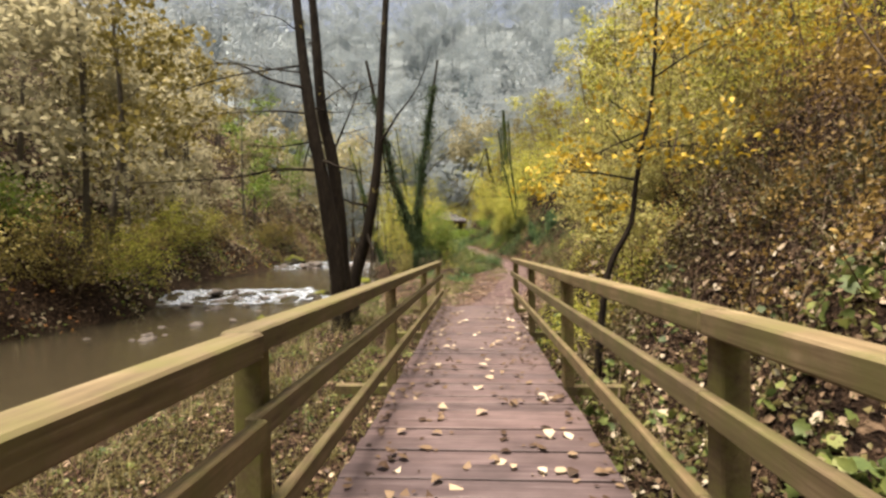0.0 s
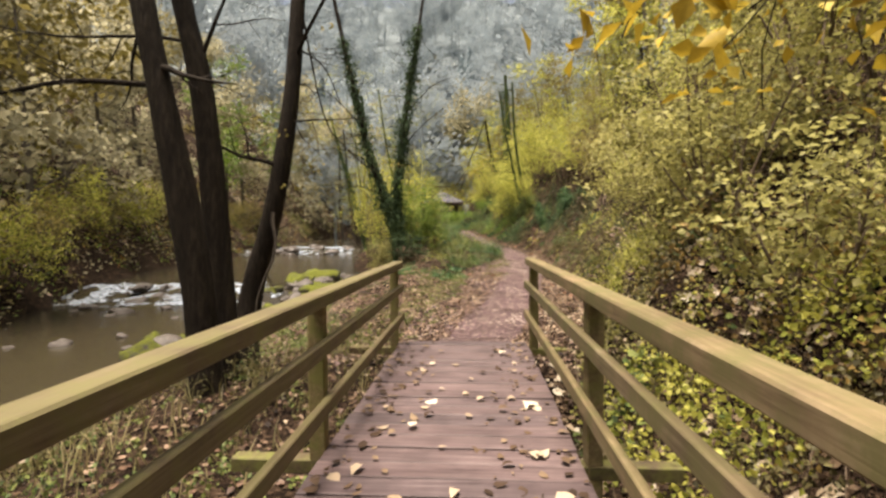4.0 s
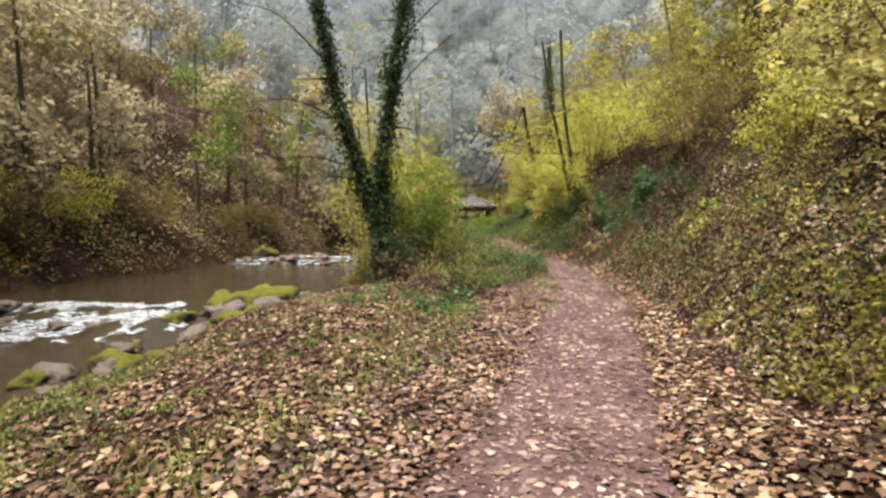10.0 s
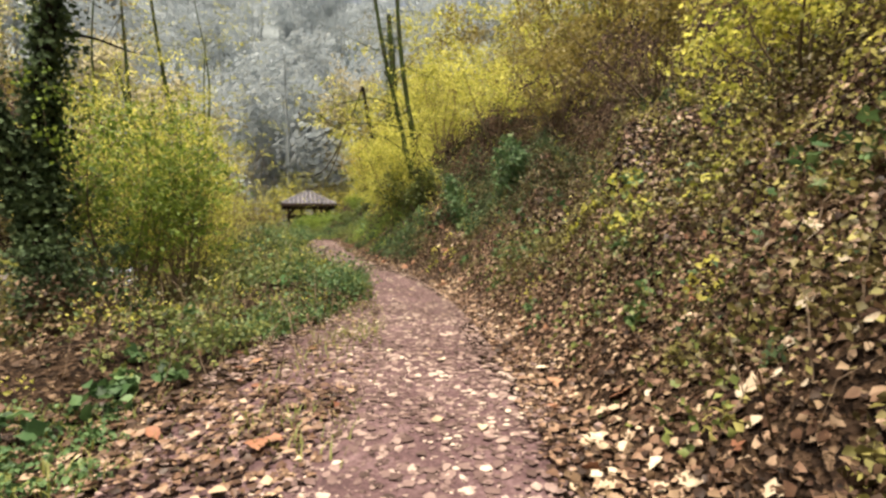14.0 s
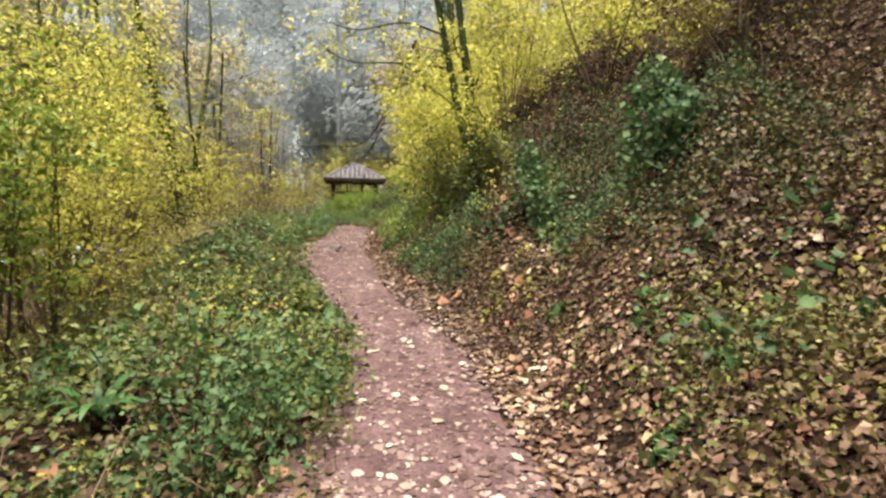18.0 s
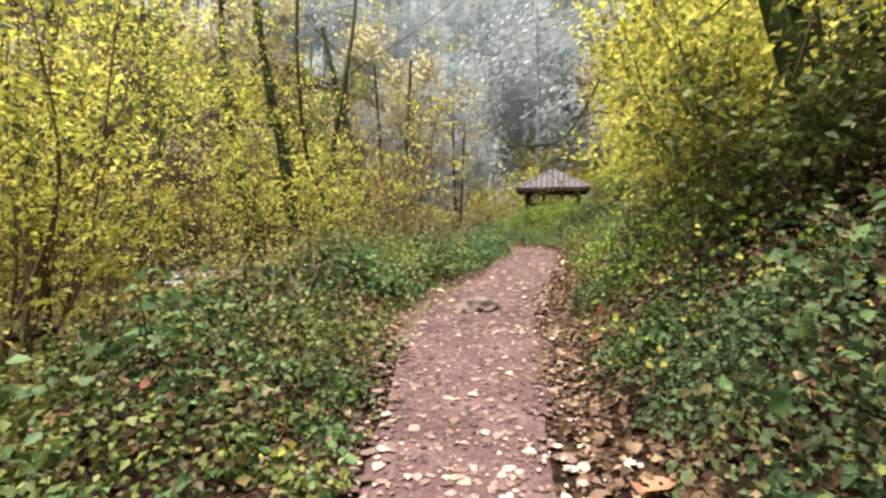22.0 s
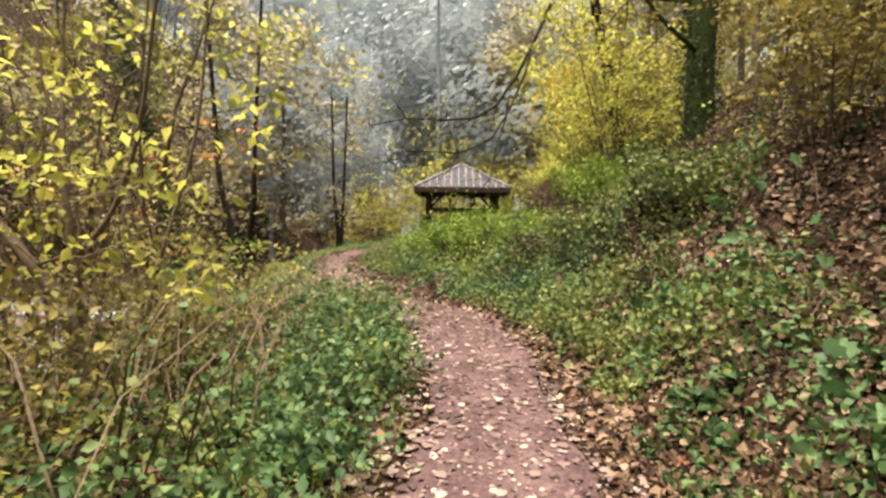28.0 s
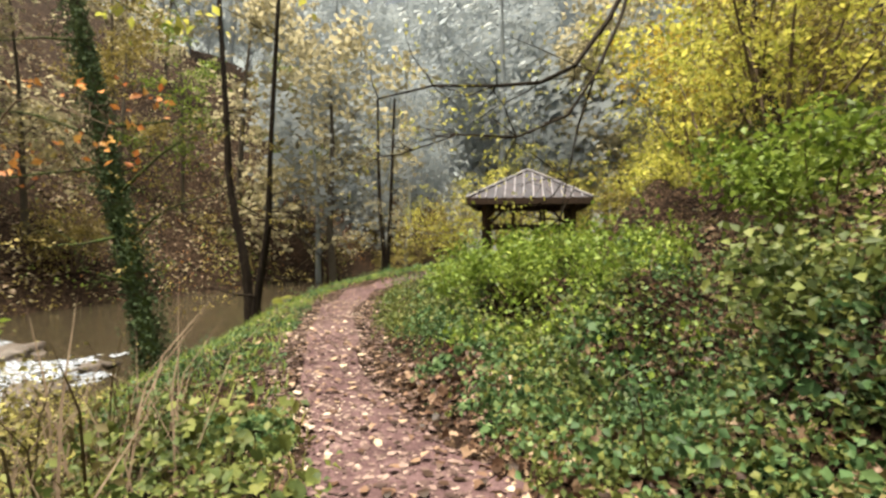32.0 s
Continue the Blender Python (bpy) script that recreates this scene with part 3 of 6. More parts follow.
def land(x, y):
    """Height of the ground."""
    x, y = np.asarray(x, float), np.asarray(y, float)
    pc, pz, wz = path_x(y), np.interp(y, GROUND_Y, GROUND_Z), water_z(y)
    d = x - pc
    bridge = np.clip((11.4 - y) / 1.2, 0, 1)
    # hillside on the right, beginning at the edge of the path
    toe = 0.85 + 0.95 * np.exp(-((y - 14.3) / 3.2) ** 2) + 0.25 * bridge + 2.4 * np.exp(-((y - 45.5) / 4.2) ** 2) + 3.8 * np.clip((y - 46.5) / 5, 0, 1)
    steep = 0.92 - 0.25 * np.clip((y - 40) / 8, 0, 1)
    r = np.maximum(0, d - toe)
    rise = np.where(r < 9, steep * r * r / (r + 0.35), steep * 9 * 9 / 9.35 + 0.7 * (r - 9))
    rise = np.where(r > 26, rise.clip(None, steep * 8.66 + 0.7 * 17 + 0.15 * (r - 26)), rise)
    right = pz + rise + np.clip(d - 0.6, 0, 1.2) * 0.12
    # verge and bank on the left, down to the stream
    bx, fx = np.interp(y, BANK_Y, BANK_X), np.interp(y, FAR_Y, FAR_X)
    edge = pc - 0.16 - path_left(y)
    t = np.clip((edge - x) / np.maximum(edge - bx, 0.5), 0, 1)
    bed = wz - 0.4
    left = pz + (wz - 0.05 - pz) * (0.25 * t + 0.75 * t**2.2)
    left = left + 0.28 * np.exp(-((x - pc + 1.36 + path_left(y)) / 0.8) ** 2) * np.clip((y - 19) / 4, 0, 1) * np.clip((40 - y) / 4, 0, 1)
    inside = np.clip((bx - x) / 0.8, 0, 1) * np.clip((x - fx) / 0.8, 0, 1)
    left = np.where(x < bx, wz - 0.05 + (bed - wz) * inside, left)
    f = np.maximum(0, fx - x)
    left = np.where(x < fx, wz - 0.05 + 0.9 * f / (f + 0.9) + np.where(f < 40, 0.72 * f, 28.8 + 0.3 * (f - 40)), left)
    h = np.where(d > 0, right, left)
    rough = np.clip((np.where(d < 0, -d - path_left(y) + 0.54, d) - 0.6) / 0.8, 0, 1)
    h = h + rough * (sines(x, y, 3, 1.1, 0.09, 4) + np.clip(np.abs(d) - 3, 0, 6) / 6 * sines(x, y, 5, 0.35, 0.5, 3) * (1 - inside * (x < bx)))
    bumpy = np.clip((d - 1.3) / 1.2, 0, 1) * np.clip((14 - d) / 4, 0, 1)
    h = h + bumpy * sines(x, y, 14, 2.1, 0.32, 3)
    return h + (1 - rough) * sines(x, y, 8, 2.2, 0.02, 3)


def lie(x, y):
    """Unit normals of the ground."""
    e = 0.08
    a, b_ = (land(x + e, y) - land(x - e, y)) / (2 * e), (land(x, y + e) - land(x, y - e)) / (2 * e)
    n = np.stack([-a, -b_, np.ones_like(a)], 1)
    return n / np.linalg.norm(n, axis=1)[:, None]


def spaced(lo, hi, fine_lo, fine_hi, fine, grow):
    mid = list(np.arange(fine_lo, fine_hi, fine))
    a, s = fine_hi, fine
    up_ = []
    while a < hi:
        up_.append(a)
        s *= grow
        a += s
    a, s, down = fine_lo - fine, fine, []
    while a > lo:
        down.append(a)
        s *= grow
        a -= s
    return np.array(down[::-1] + mid + up_)


gx, gy = spaced(-420, 420, -6, 9, 0.16, 1.12), spaced(-300, 500, -1, 62, 0.2, 1.12)
X, Y = np.meshgrid(gx, gy, indexing="ij")
Z = land(X, Y)
nx, ny = X.shape
k = (np.arange(nx - 1)[:, None] * ny + np.arange(ny - 1)[None]).ravel()
me = mesh_np("ground", np.stack([X, Y, Z], -1).reshape(-1, 3), [np.stack([k, k + ny, k + ny + 1, k + 1], 1)])
shade_smooth(me)
solid("ground", me, M["soil"], "dark woodland soil of a stream valley with steep sides", "ground", kind="structure")

# trodden path
ys = np.arange(11.35, 60, 0.12)
cols = np.linspace(-1, 1, 13)
hw = path_half(ys)
el, er = path_left(ys) * (1 + sines(ys, 0 * ys, 21, 1.7, 0.16, 3)), hw * (1 + sines(ys, 0 * ys, 22, 1.7, 0.16, 3)) + 0.5 * np.exp(-((ys - 40.5) / 0.9) ** 2)
px = path_x(ys)[:, None] + np.where(cols[None] < 0, cols[None] * el[:, None], cols[None] * er[:, None])
py = np.repeat(ys[:, None], 13, 1)
pz = land(px, py) + 0.022 - 0.05 * np.abs(cols[None]) ** 6
k = (np.arange(len(ys) - 1)[:, None] * 13 + np.arange(12)[None]).ravel()
me = mesh_np("footpath", np.stack([px, py, pz], -1).reshape(-1, 3), [np.stack([k, k + 1, k + 14, k + 13], 1)])
shade_smooth(me)
solid("footpath", me, M["path"], "narrow trodden reddish-brown earth path", "path", kind="structure")

# stream
ys = np.concatenate([np.arange(-60, 18, 1.0), np.arange(18, 50, 0.15), np.arange(50, 140, 1.0)])
sx = np.linspace(0, 1, 41)
lo_, hi_ = np.interp(ys, FAR_Y, FAR_X) - 0.6, np.interp(ys, BANK_Y, BANK_X) + 0.5
wx = lo_[:, None] + (hi_ - lo_)[:, None] * sx[None]
wy = np.repeat(ys[:, None], 41, 1)
tilt = 0.9 * np.sin(wx * 0.7) + 0.5 * np.sin(wx * 1.9)
step = np.exp(-((wy - 22.5) / 1.3) ** 2) + np.exp(-((wy - 44.2) / 1.3) ** 2)
wzz = water_z(wy + tilt * 0.7) + 0.012 * np.sin(wx * 5 + wy * 3) + step * sines(wx, wy, 31, 3.0, 0.07, 3)
k = (np.arange(len(ys) - 1)[:, None] * 41 + np.arange(40)[None]).ravel()
me = mesh_np("stream", np.stack([wx, wy, wzz], -1).reshape(-1, 3), [np.stack([k, k + 1, k + 42, k + 41], 1)])
shade_smooth(me)
solid("stream", me, M["water"], "shallow brown woodland stream with small rapids", "stream", kind="structure")

# ---------- footbridge ----------
def bridge_x(y):
    return 0.75 + (y - 11.45) * 0.075


def deck_z(y):
    return 0.15 - 0.013 * (y - 7.5)


bridge = thing("footbridge", label="weathered timber footbridge with two three-bar railings", category="bridge")
AXIS = Vector((0.075, 1, -0.013)).normalized()
SIDE = Vector((1, -0.075, 0)).normalized()


def on_bridge(y, off, up_):
    return Vector((bridge_x(y), y, deck_z(y))) + SIDE * off + Vector((0, 0, up_))


board_meshes = []
for k in range(4):
    bm = bmesh.new()
    bmesh.ops.create_cube(bm, size=1.0)
    bmesh.ops.scale(bm, vec=(1.62, 0.184, 0.045), verts=bm.verts)
    bmesh.ops.bevel(bm, geom=bm.edges[:], offset=0.003, segments=1, affect="EDGES")
    for v in bm.verts:
        v.co.z += 0.003 * math.sin(v.co.x * 3 + k * 2)
        v.co.y += 0.003 * math.sin(v.co.x * 2 + k)
    me = bpy.data.meshes.new("deck_board")
    bm.to_mesh(me)
    bm.free()
    me.materials.append(M["deck"])
    board_meshes.append(me)
y, k = -5.0, 0
while y < 11.4:
    ob = part("deck_board", board_meshes[k % 4], M["deck"], bridge)
    p = on_bridge(y, rng.uniform(-0.012, 0.012), -0.0225 + rng.uniform(-0.007, 0.005))
    ob.matrix_basis = pose(*p, rng.uniform(-0.6, 0.6), 0, -4.29 + rng.uniform(-0.25, 0.25))
    y += 0.2
    k += 1
STATIONS = [-4.35, -1.2, 1.95, 5.1, 8.28, 11.42]
for s in STATIONS:
    beam_object("cross_beam", on_bridge(s, -1.45, -0.11), on_bridge(s, 1.45, -0.11), 0.11, 0.09, M["beam"], bridge)
    for off in (-0.87, 0.9):
        beam_object("post", on_bridge(s, off, -0.62), on_bridge(s, off, 0.99 if off > 0 else 0.945), 0.105, 0.105, M["post"], bridge, 0.008)
for off in (-0.62, 0.62):
    beam_object("bearer", on_bridge(-4.9, off, -0.2), on_bridge(11.4, off, -0.2), 0.1, 0.16, M["beam"], bridge)
for side in (-1, 1):
    ends = [-5.0, -1.2, 1.95, 5.1, 8.28, 11.52] if side > 0 else [-5.0, -2.0, 1.75, 5.1, 8.28, 11.52]
    for a, b in ((ends[0], ends[2]), (ends[2], ends[5])):
        rail_off = 0.86 if side > 0 else -0.83 if b > 11 else -0.79
        lift = 0.045 if side > 0 else 0.0
        beam_object("handrail", on_bridge(a + 0.004, rail_off, 0.99 + lift), on_bridge(b - 0.004, rail_off, 0.99 + lift), 0.125, 0.09, M["rail"], bridge, 0.009)
        beam_object("middle_rail", on_bridge(a + 0.004, (rail_off - side * 0.045), 0.69 + lift), on_bridge(b + 0.05 if b > 11 else b - 0.004, (rail_off - side * 0.045), 0.69 + lift), 0.05, 0.095, M["rail"], bridge)
        beam_object("lower_rail", on_bridge(a + 0.004, (rail_off - side * 0.045), 0.31 + lift), on_bridge(b + 0.05 if b > 11 else b - 0.004, (rail_off - side * 0.045), 0.31 + lift), 0.05, 0.095, M["rail"], bridge)

# ---------- shelter beside the path ----------
def build_gazebo():
    gx_, gy_, gz_ = 1.0, 56.0, 1.5
    g = thing("gazebo", (gx_, gy_, gz_), "open timber shelter with a grey ribbed pyramid roof", "gazebo", turn=4.3)
    half, eave, apex = 1.93, 2.37, 3.5
    for a, b in ((-1, -1), (1, -1), (1, 1), (-1, 1)):
        post = beam_object("post", (a * 1.42, b * 1.42, -0.5), (a * 1.42, b * 1.42, 2.28), 0.15, 0.15, M["gazwood"], g, 0.01)
        for c, d in ((-a, 0), (0, -b)):
            beam_object("brace", (a * 1.42 + c * 0.06, b * 1.42 + d * 0.06, 1.72), (a * 1.42 + c * 0.52, b * 1.42 + d * 0.52, 2.2), 0.08, 0.09, M["gazwood"], g, under=post)
    for s in (-1, 1):
        beam_object("tie_beam", (-1.62, s * 1.42, 2.26), (1.62, s * 1.42, 2.26), 0.12, 0.17, M["gazwood"], g)
        beam_object("tie_beam", (s * 1.42, -1.62, 2.24), (s * 1.42, 1.62, 2.24), 0.12, 0.17, M["gazwood"], g)
    for side in range(4):
        rot = Matrix.Rotation(radians(90 * side), 4, "Z")
        # roof slope in board strips with raised battens between
        n = 13
        for i in range(n):
            x0, x1 = -half + 2 * half * i / n, -half + 2 * half * (i + 1) / n
            xs = [x0, x1] if x0 >= 0 or x1 <= 0 else [x0, 0, x1]
            up_pts = [(x, -abs(x), eave + (apex - eave) * (1 - abs(x) / half)) for x in xs]
            low = [(x, -half, eave) for x in xs]
            top = low + up_pts[::-1]
            bm = bmesh.new()
            vt = [bm.verts.new(p) for p in top]
            vb = [bm.verts.new((p[0], p[1], p[2] - 0.05)) for p in top]
            bm.faces.new(vt)
            bm.faces.new(vb[::-1])
            for q in range(len(top)):
                w = (q + 1) % len(top)
                if (Vector(top[q]) - Vector(top[w])).length > 1e-4:
                    bm.faces.new((vt[w], vt[q], vb[q], vb[w]))
            bmesh.ops.remove_doubles(bm, verts=bm.verts, dist=1e-4)
            bm.transform(rot)
            board = part("roof_board", bm, M["shingle"], g)
            if i:
                xm = x0
                a = rot @ Vector((xm, -half - 0.03, eave + 0.012))
                b = rot @ Vector((xm, -abs(xm) - 0.05, eave + (apex - eave) * (1 - (abs(xm) + 0.05) / half) + 0.012))
                if (a - b).length > 0.3:
                    beam_object("batten", a, b, 0.036, 0.05, M["batten"], g, 0.004, under=board)
        a, b = rot @ Vector((-half, -half - 0.01, eave - 0.1)), rot @ Vector((half, -half - 0.01, eave - 0.1))
        beam_object("fascia", a, b, 0.03, 0.2, M["gazwood"], g, 0.004)
        a, b = rot @ Vector((-half - 0.02, -half - 0.02, eave + 0.02)), rot @ Vector((0, 0, apex + 0.03))
        beam_object("hip_ridge", a, b, 0.12, 0.06, M["batten"], g, 0.006)
        for x in (-0.5, 0.5):
            a, b = rot @ Vector((x, -1.42, -0.4)), rot @ Vector((x, -1.42, 2.2))
            beam_object("stud", a, b, 0.09, 0.09, M["gazwood"], g)
        if side != 3:
            for z in (0.5, 0.95, 1.5):
                a, b = rot @ Vector((-1.34, -1.42, z)), rot @ Vector((1.34, -1.42, z))
                beam_object("guard_rail", a, b, 0.05, 0.12, M["gazwood"], g)
    return g


build_gazebo()

# ---------- plants ----------
def drop(x, y, lift=0.0):
    return float(land(np.array([x]), np.array([y]))[0]) + lift


def grow(r, start, tip, r0, r1, depth, buf, ends, spread=0.55, kids=5, amp=0.12, sides=7, first=0.35, rise=0.25, thin=1.0):
    """A limb from start to tip with side limbs; fills buf with wood and ends with twig points for leaves."""
    start, tip = np.asarray(start, float), np.asarray(tip, float)
    L = np.linalg.norm(tip - start)
    n = (5 if depth else 3) + int(L * 1.2)
    pts = wobble(start, tip, min(n, 14), amp * L * 0.25, r)
    rad = np.linspace(r0, r1, len(pts))
    tube(buf, pts, rad, sides)
    if depth <= 0:
        ends.append(pts[len(pts) // 3:])
        return pts
    for i in range(kids):
        s = first + (0.97 - first) * (i + r.uniform(0, 0.8)) / kids
        q = s * (len(pts) - 1)
        a = int(q)
        p = pts[a] + (pts[min(a + 1, len(pts) - 1)] - pts[a]) * (q - a)
        along = unit(tip - start)
        side = unit(np.cross(along, r.normal(0, 1, 3)))
        d = unit(along * (1 - spread) + side * spread * 1.4 + np.array([0, 0, rise]))
        l2 = L * r.uniform(0.28, 0.5) * (1.15 - 0.55 * s)
        ra = (r0 + (r1 - r0) * s) * r.uniform(0.4, 0.62) * thin
        grow(r, p, p + d * l2, ra, max(ra * 0.3, 0.003), depth - 1, buf, ends, spread, max(2, kids - 2), amp * 1.3, max(3, sides - 2), 0.25, rise, 1.0)
    ends.append(pts[-max(2, len(pts) // 3):])
    return pts


def leaf_points(r, ends, n, jitter):
    """n points near the twigs."""
    pick = r.integers(0, len(ends), n)
    out = np.empty((n, 3))
    for i, e in enumerate(ends):
        m = np.nonzero(pick == i)[0]
        if len(m):
            q = r.uniform(0, len(e) - 1.001, len(m))
            a = q.astype(int)
            out[m] = e[a] + (e[a + 1] - e[a]) * (q - a)[:, None]
    return out + r.normal(0, jitter, (n, 3))


def sprays(name, r, ends, n, jitter, size, up=0.35, droop=0.25, per=7, tight=1.3):
    """Foliage in small sprays: groups of leaves that share a twig and a tilt."""
    k = max(1, n // per)
    c = leaf_points(r, ends, k, jitter)
    tilt = unit(r.normal(0, 0.45, (k, 3)) + np.array([0, 0, 1.0]))
    p = np.repeat(c, per, 0) + r.normal(0, 1, (k * per, 3)) * np.array([1, 1, 0.45]) * size * tight
    return leaf_mesh(name, p, size, r, up=up, droop=droop, face=np.repeat(tilt, per, 0))


def woody(name, place, label, category, stems, r, leaf="leaf_lime", n_leaf=3000, size=0.08, jitter=0.16, bark="bark", depth=2, kids=5, ivy=0,
          group="", spread=0.55, sides=8, first=0.35, amp=0.12, leaf_name="foliage", rise=0.25, up=0.45, fine=True, thin=0.42):
    """A tree or shrub: stems are (base offset, tip offset, base radius, tip radius)."""
    ob = thing(name, place, label, category, group)
    ends = []
    if category == "bush":
        sides = min(sides, 4)
    for a, tip, r0, r1 in stems:
        buf = Buf()
        grow(r, a, tip, r0, r1, depth, buf, ends, spread, kids, amp, sides, first, rise, thin if category == "tree" else 0.8)
        me = buf.mesh("trunk" if category == "tree" else "stem", True)
        trunk = part("trunk" if category == "tree" else "stem", me, M[bark], ob)
        if ivy:
            pts = wobble(a, tip, 30, 0, r)
            ip = leaf_points(r, [pts[: int(len(pts) * 0.9)]], ivy, 0.02)
            ang, rr = r.uniform(0, 6.28, ivy), np.abs(r.normal(r0 * 1.05, 0.07, ivy))
            ip += np.stack([np.cos(ang) * rr, np.sin(ang) * rr, 0 * rr], 1)
            part("ivy", leaf_mesh("ivy", ip, 0.06, r, up=0.1, aspect=0.95, droop=0.5), M["leaf_ivy"], trunk, "dark ivy climbing the trunk")
    if n_leaf:
        if fine:
            n_leaf, size = int(n_leaf * 1.15), size * 0.82
        part(leaf_name, sprays(leaf_name, r, ends, n_leaf, jitter, size, up), M[leaf], ob)
    return ob


def shrub_stems(r, n, rad, height, r0=0.02):
    out = []
    for i in range(n):
        a = 6.283 * i / n + r.uniform(-0.5, 0.5)
        q = r.uniform(0.35, 1.0) * rad
        h = height * (r.uniform(0.7, 1.0) if i % 3 else r.uniform(0.3, 0.6))
        out.append(((0.12 * math.cos(a), 0.12 * math.sin(a), -0.1), (q * math.cos(a), q * math.sin(a), h), r0 * r.uniform(0.7, 1.2), 0.004))
    return out


R = np.random.default_rng(11)


def bent(pts, per=5):
    """A smooth line through a few bends."""
    p = np.asarray(pts, float)
    q = np.concatenate([[2 * p[0] - p[1]], p, [2 * p[-1] - p[-2]]])
    u = np.linspace(0, 1, per, endpoint=False)[:, None]
    out = [0.5 * (2 * q[i] + (q[i + 1] - q[i - 1]) * u + (2 * q[i - 1] - 5 * q[i] + 4 * q[i + 1] - q[i + 2]) * u**2 + (3 * q[i] - q[i - 1] - 3 * q[i + 1] + q[i + 2]) * u**3)
           for i in range(1, len(q) - 2)]
    return np.concatenate(out + [p[-1:]])


def trunk_mesh(pts, r0, r1, r, sides=12, flare=0.5, lump=0.07):
    """A trunk with a flared foot and lumpy, ridged bark."""
    n = len(pts)
    s_ = np.linspace(0, 1, n)
    rad = (r0 + (r1 - r0) * s_) * (1 + flare * np.exp(-s_ * 14))
    a = np.linspace(0, 2 * np.pi, sides, endpoint=False)
    tang = unit(np.gradient(pts, axis=0))
    u = unit(np.cross(tang, [0.31, 0.95, 0.07]))
    w = np.cross(tang, u)
    k = 1 + lump * sines(a[None] * 1.0 + 0 * s_[:, None], s_[:, None] * n * 0.35, int(r.integers(1, 999)), 2.0, 1.0, 3)
    ring = pts[:, None] + (rad[:, None] * k)[..., None] * (np.cos(a)[None, :, None] * u[:, None] + np.sin(a)[None, :, None] * w[:, None])
    i = (np.arange(n - 1)[:, None] * sides + np.arange(sides)[None]).ravel()
    j = (np.arange(n - 1)[:, None] * sides + (np.arange(sides)[None] + 1) % sides).ravel()
    buf = Buf()
    buf.add(ring.reshape(-1, 3), np.stack([i, j, j + sides, i + sides], 1))
    return buf


def bent_tree(name, place, label, category, trunks, r, limbs=(), leaf="leaf_olive", n_leaf=0, size=0.07, jitter=0.2, bark="bark", ivy=0, twigs=8, first=0.35, reach=1.5, group="", sides=12, rise=0.1, droop=0.25, ivy_size=0.06):
    """A tree whose trunks (bends, foot radius, top radius) and main limbs follow given bends."""
    ob = thing(name, place, label, category, group)
    o = np.array(place)
    ends = []
    for i, (pts, r0, r1) in enumerate(trunks):
        line = bent(np.array(pts) - o)
        buf = trunk_mesh(line, r0, r1, r, sides, 0.5 if r0 > 0.07 else 0.15)
        for k_ in range(twigs):
            s_ = first + (0.97 - first) * (k_ + r.uniform(0, 0.8)) / twigs
            p = line[int(s_ * (len(line) - 1))]
            d = unit(r.normal(0, 1, 3) * [1, 1, 0.35] + [0, 0, rise])
            ra = (r0 + (r1 - r0) * s_) * r.uniform(0.16, 0.34)
            grow(r, p, p + d * reach * r.uniform(0.5, 1.2), ra, 0.004, 2, buf, ends, 0.6, 4, 0.2, 5, 0.25, rise)
        trunk = part("trunk" if category == "tree" else "stem", buf.mesh("trunk", True), M[bark], ob)
        if ivy:
            n_ = len(line)
            q = r.uniform(0, n_ * 0.92 - 1.01, ivy)
            a_ = q.astype(int)
            c = line[a_] + (line[a_ + 1] - line[a_]) * (q - a_)[:, None]
            ang = r.uniform(0, 6.28, ivy)
            rr = (r0 + (r1 - r0) * q / n_) * 1.1 + np.abs(r.normal(0, 0.11, ivy)) * (0.5 + np.clip(sines(q * 0.4, ang, 77 + i, 1.5, 1.0, 3) + 0.5, 0, 2))
            c += np.stack([np.cos(ang) * rr, np.sin(ang) * rr, 0 * rr], 1)
            out = np.stack([np.cos(ang), np.sin(ang), 0.3 + 0 * ang], 1)
            part("ivy", leaf_mesh("ivy", c, ivy_size, r, up=0.35, aspect=0.95, droop=0.5, face=out), M["leaf_ivy"], trunk, "dark ivy climbing the trunk")
    for pts, r0, r1 in limbs:
        buf = Buf()
        line = bent(np.array(pts) - o, 4)
        tube(buf, line, np.linspace(r0, r1, len(line)), 6)
        L_ = np.linalg.norm(line[-1] - line[0])
        for k_ in range(int(4 + L_ * 3)):
            p = line[int(r.uniform(0.2, 1) * (len(line) - 1))]
            d = unit(unit(line[-1] - line[0]) * 0.8 + r.normal(0, 0.7, 3))
            grow(r, p, p + d * r.uniform(0.25, 0.7), r1 * 0.9, 0.003, 1, buf, ends, 0.6, 3, 0.25, 4, 0.3, 0.0)
        part("limb", buf.mesh("limb", True), M[bark], ob)
    if n_leaf and ends:
        part("foliage", sprays("foliage", r, ends, n_leaf, jitter, size, 0.45, droop), M[leaf], ob)
    return ob


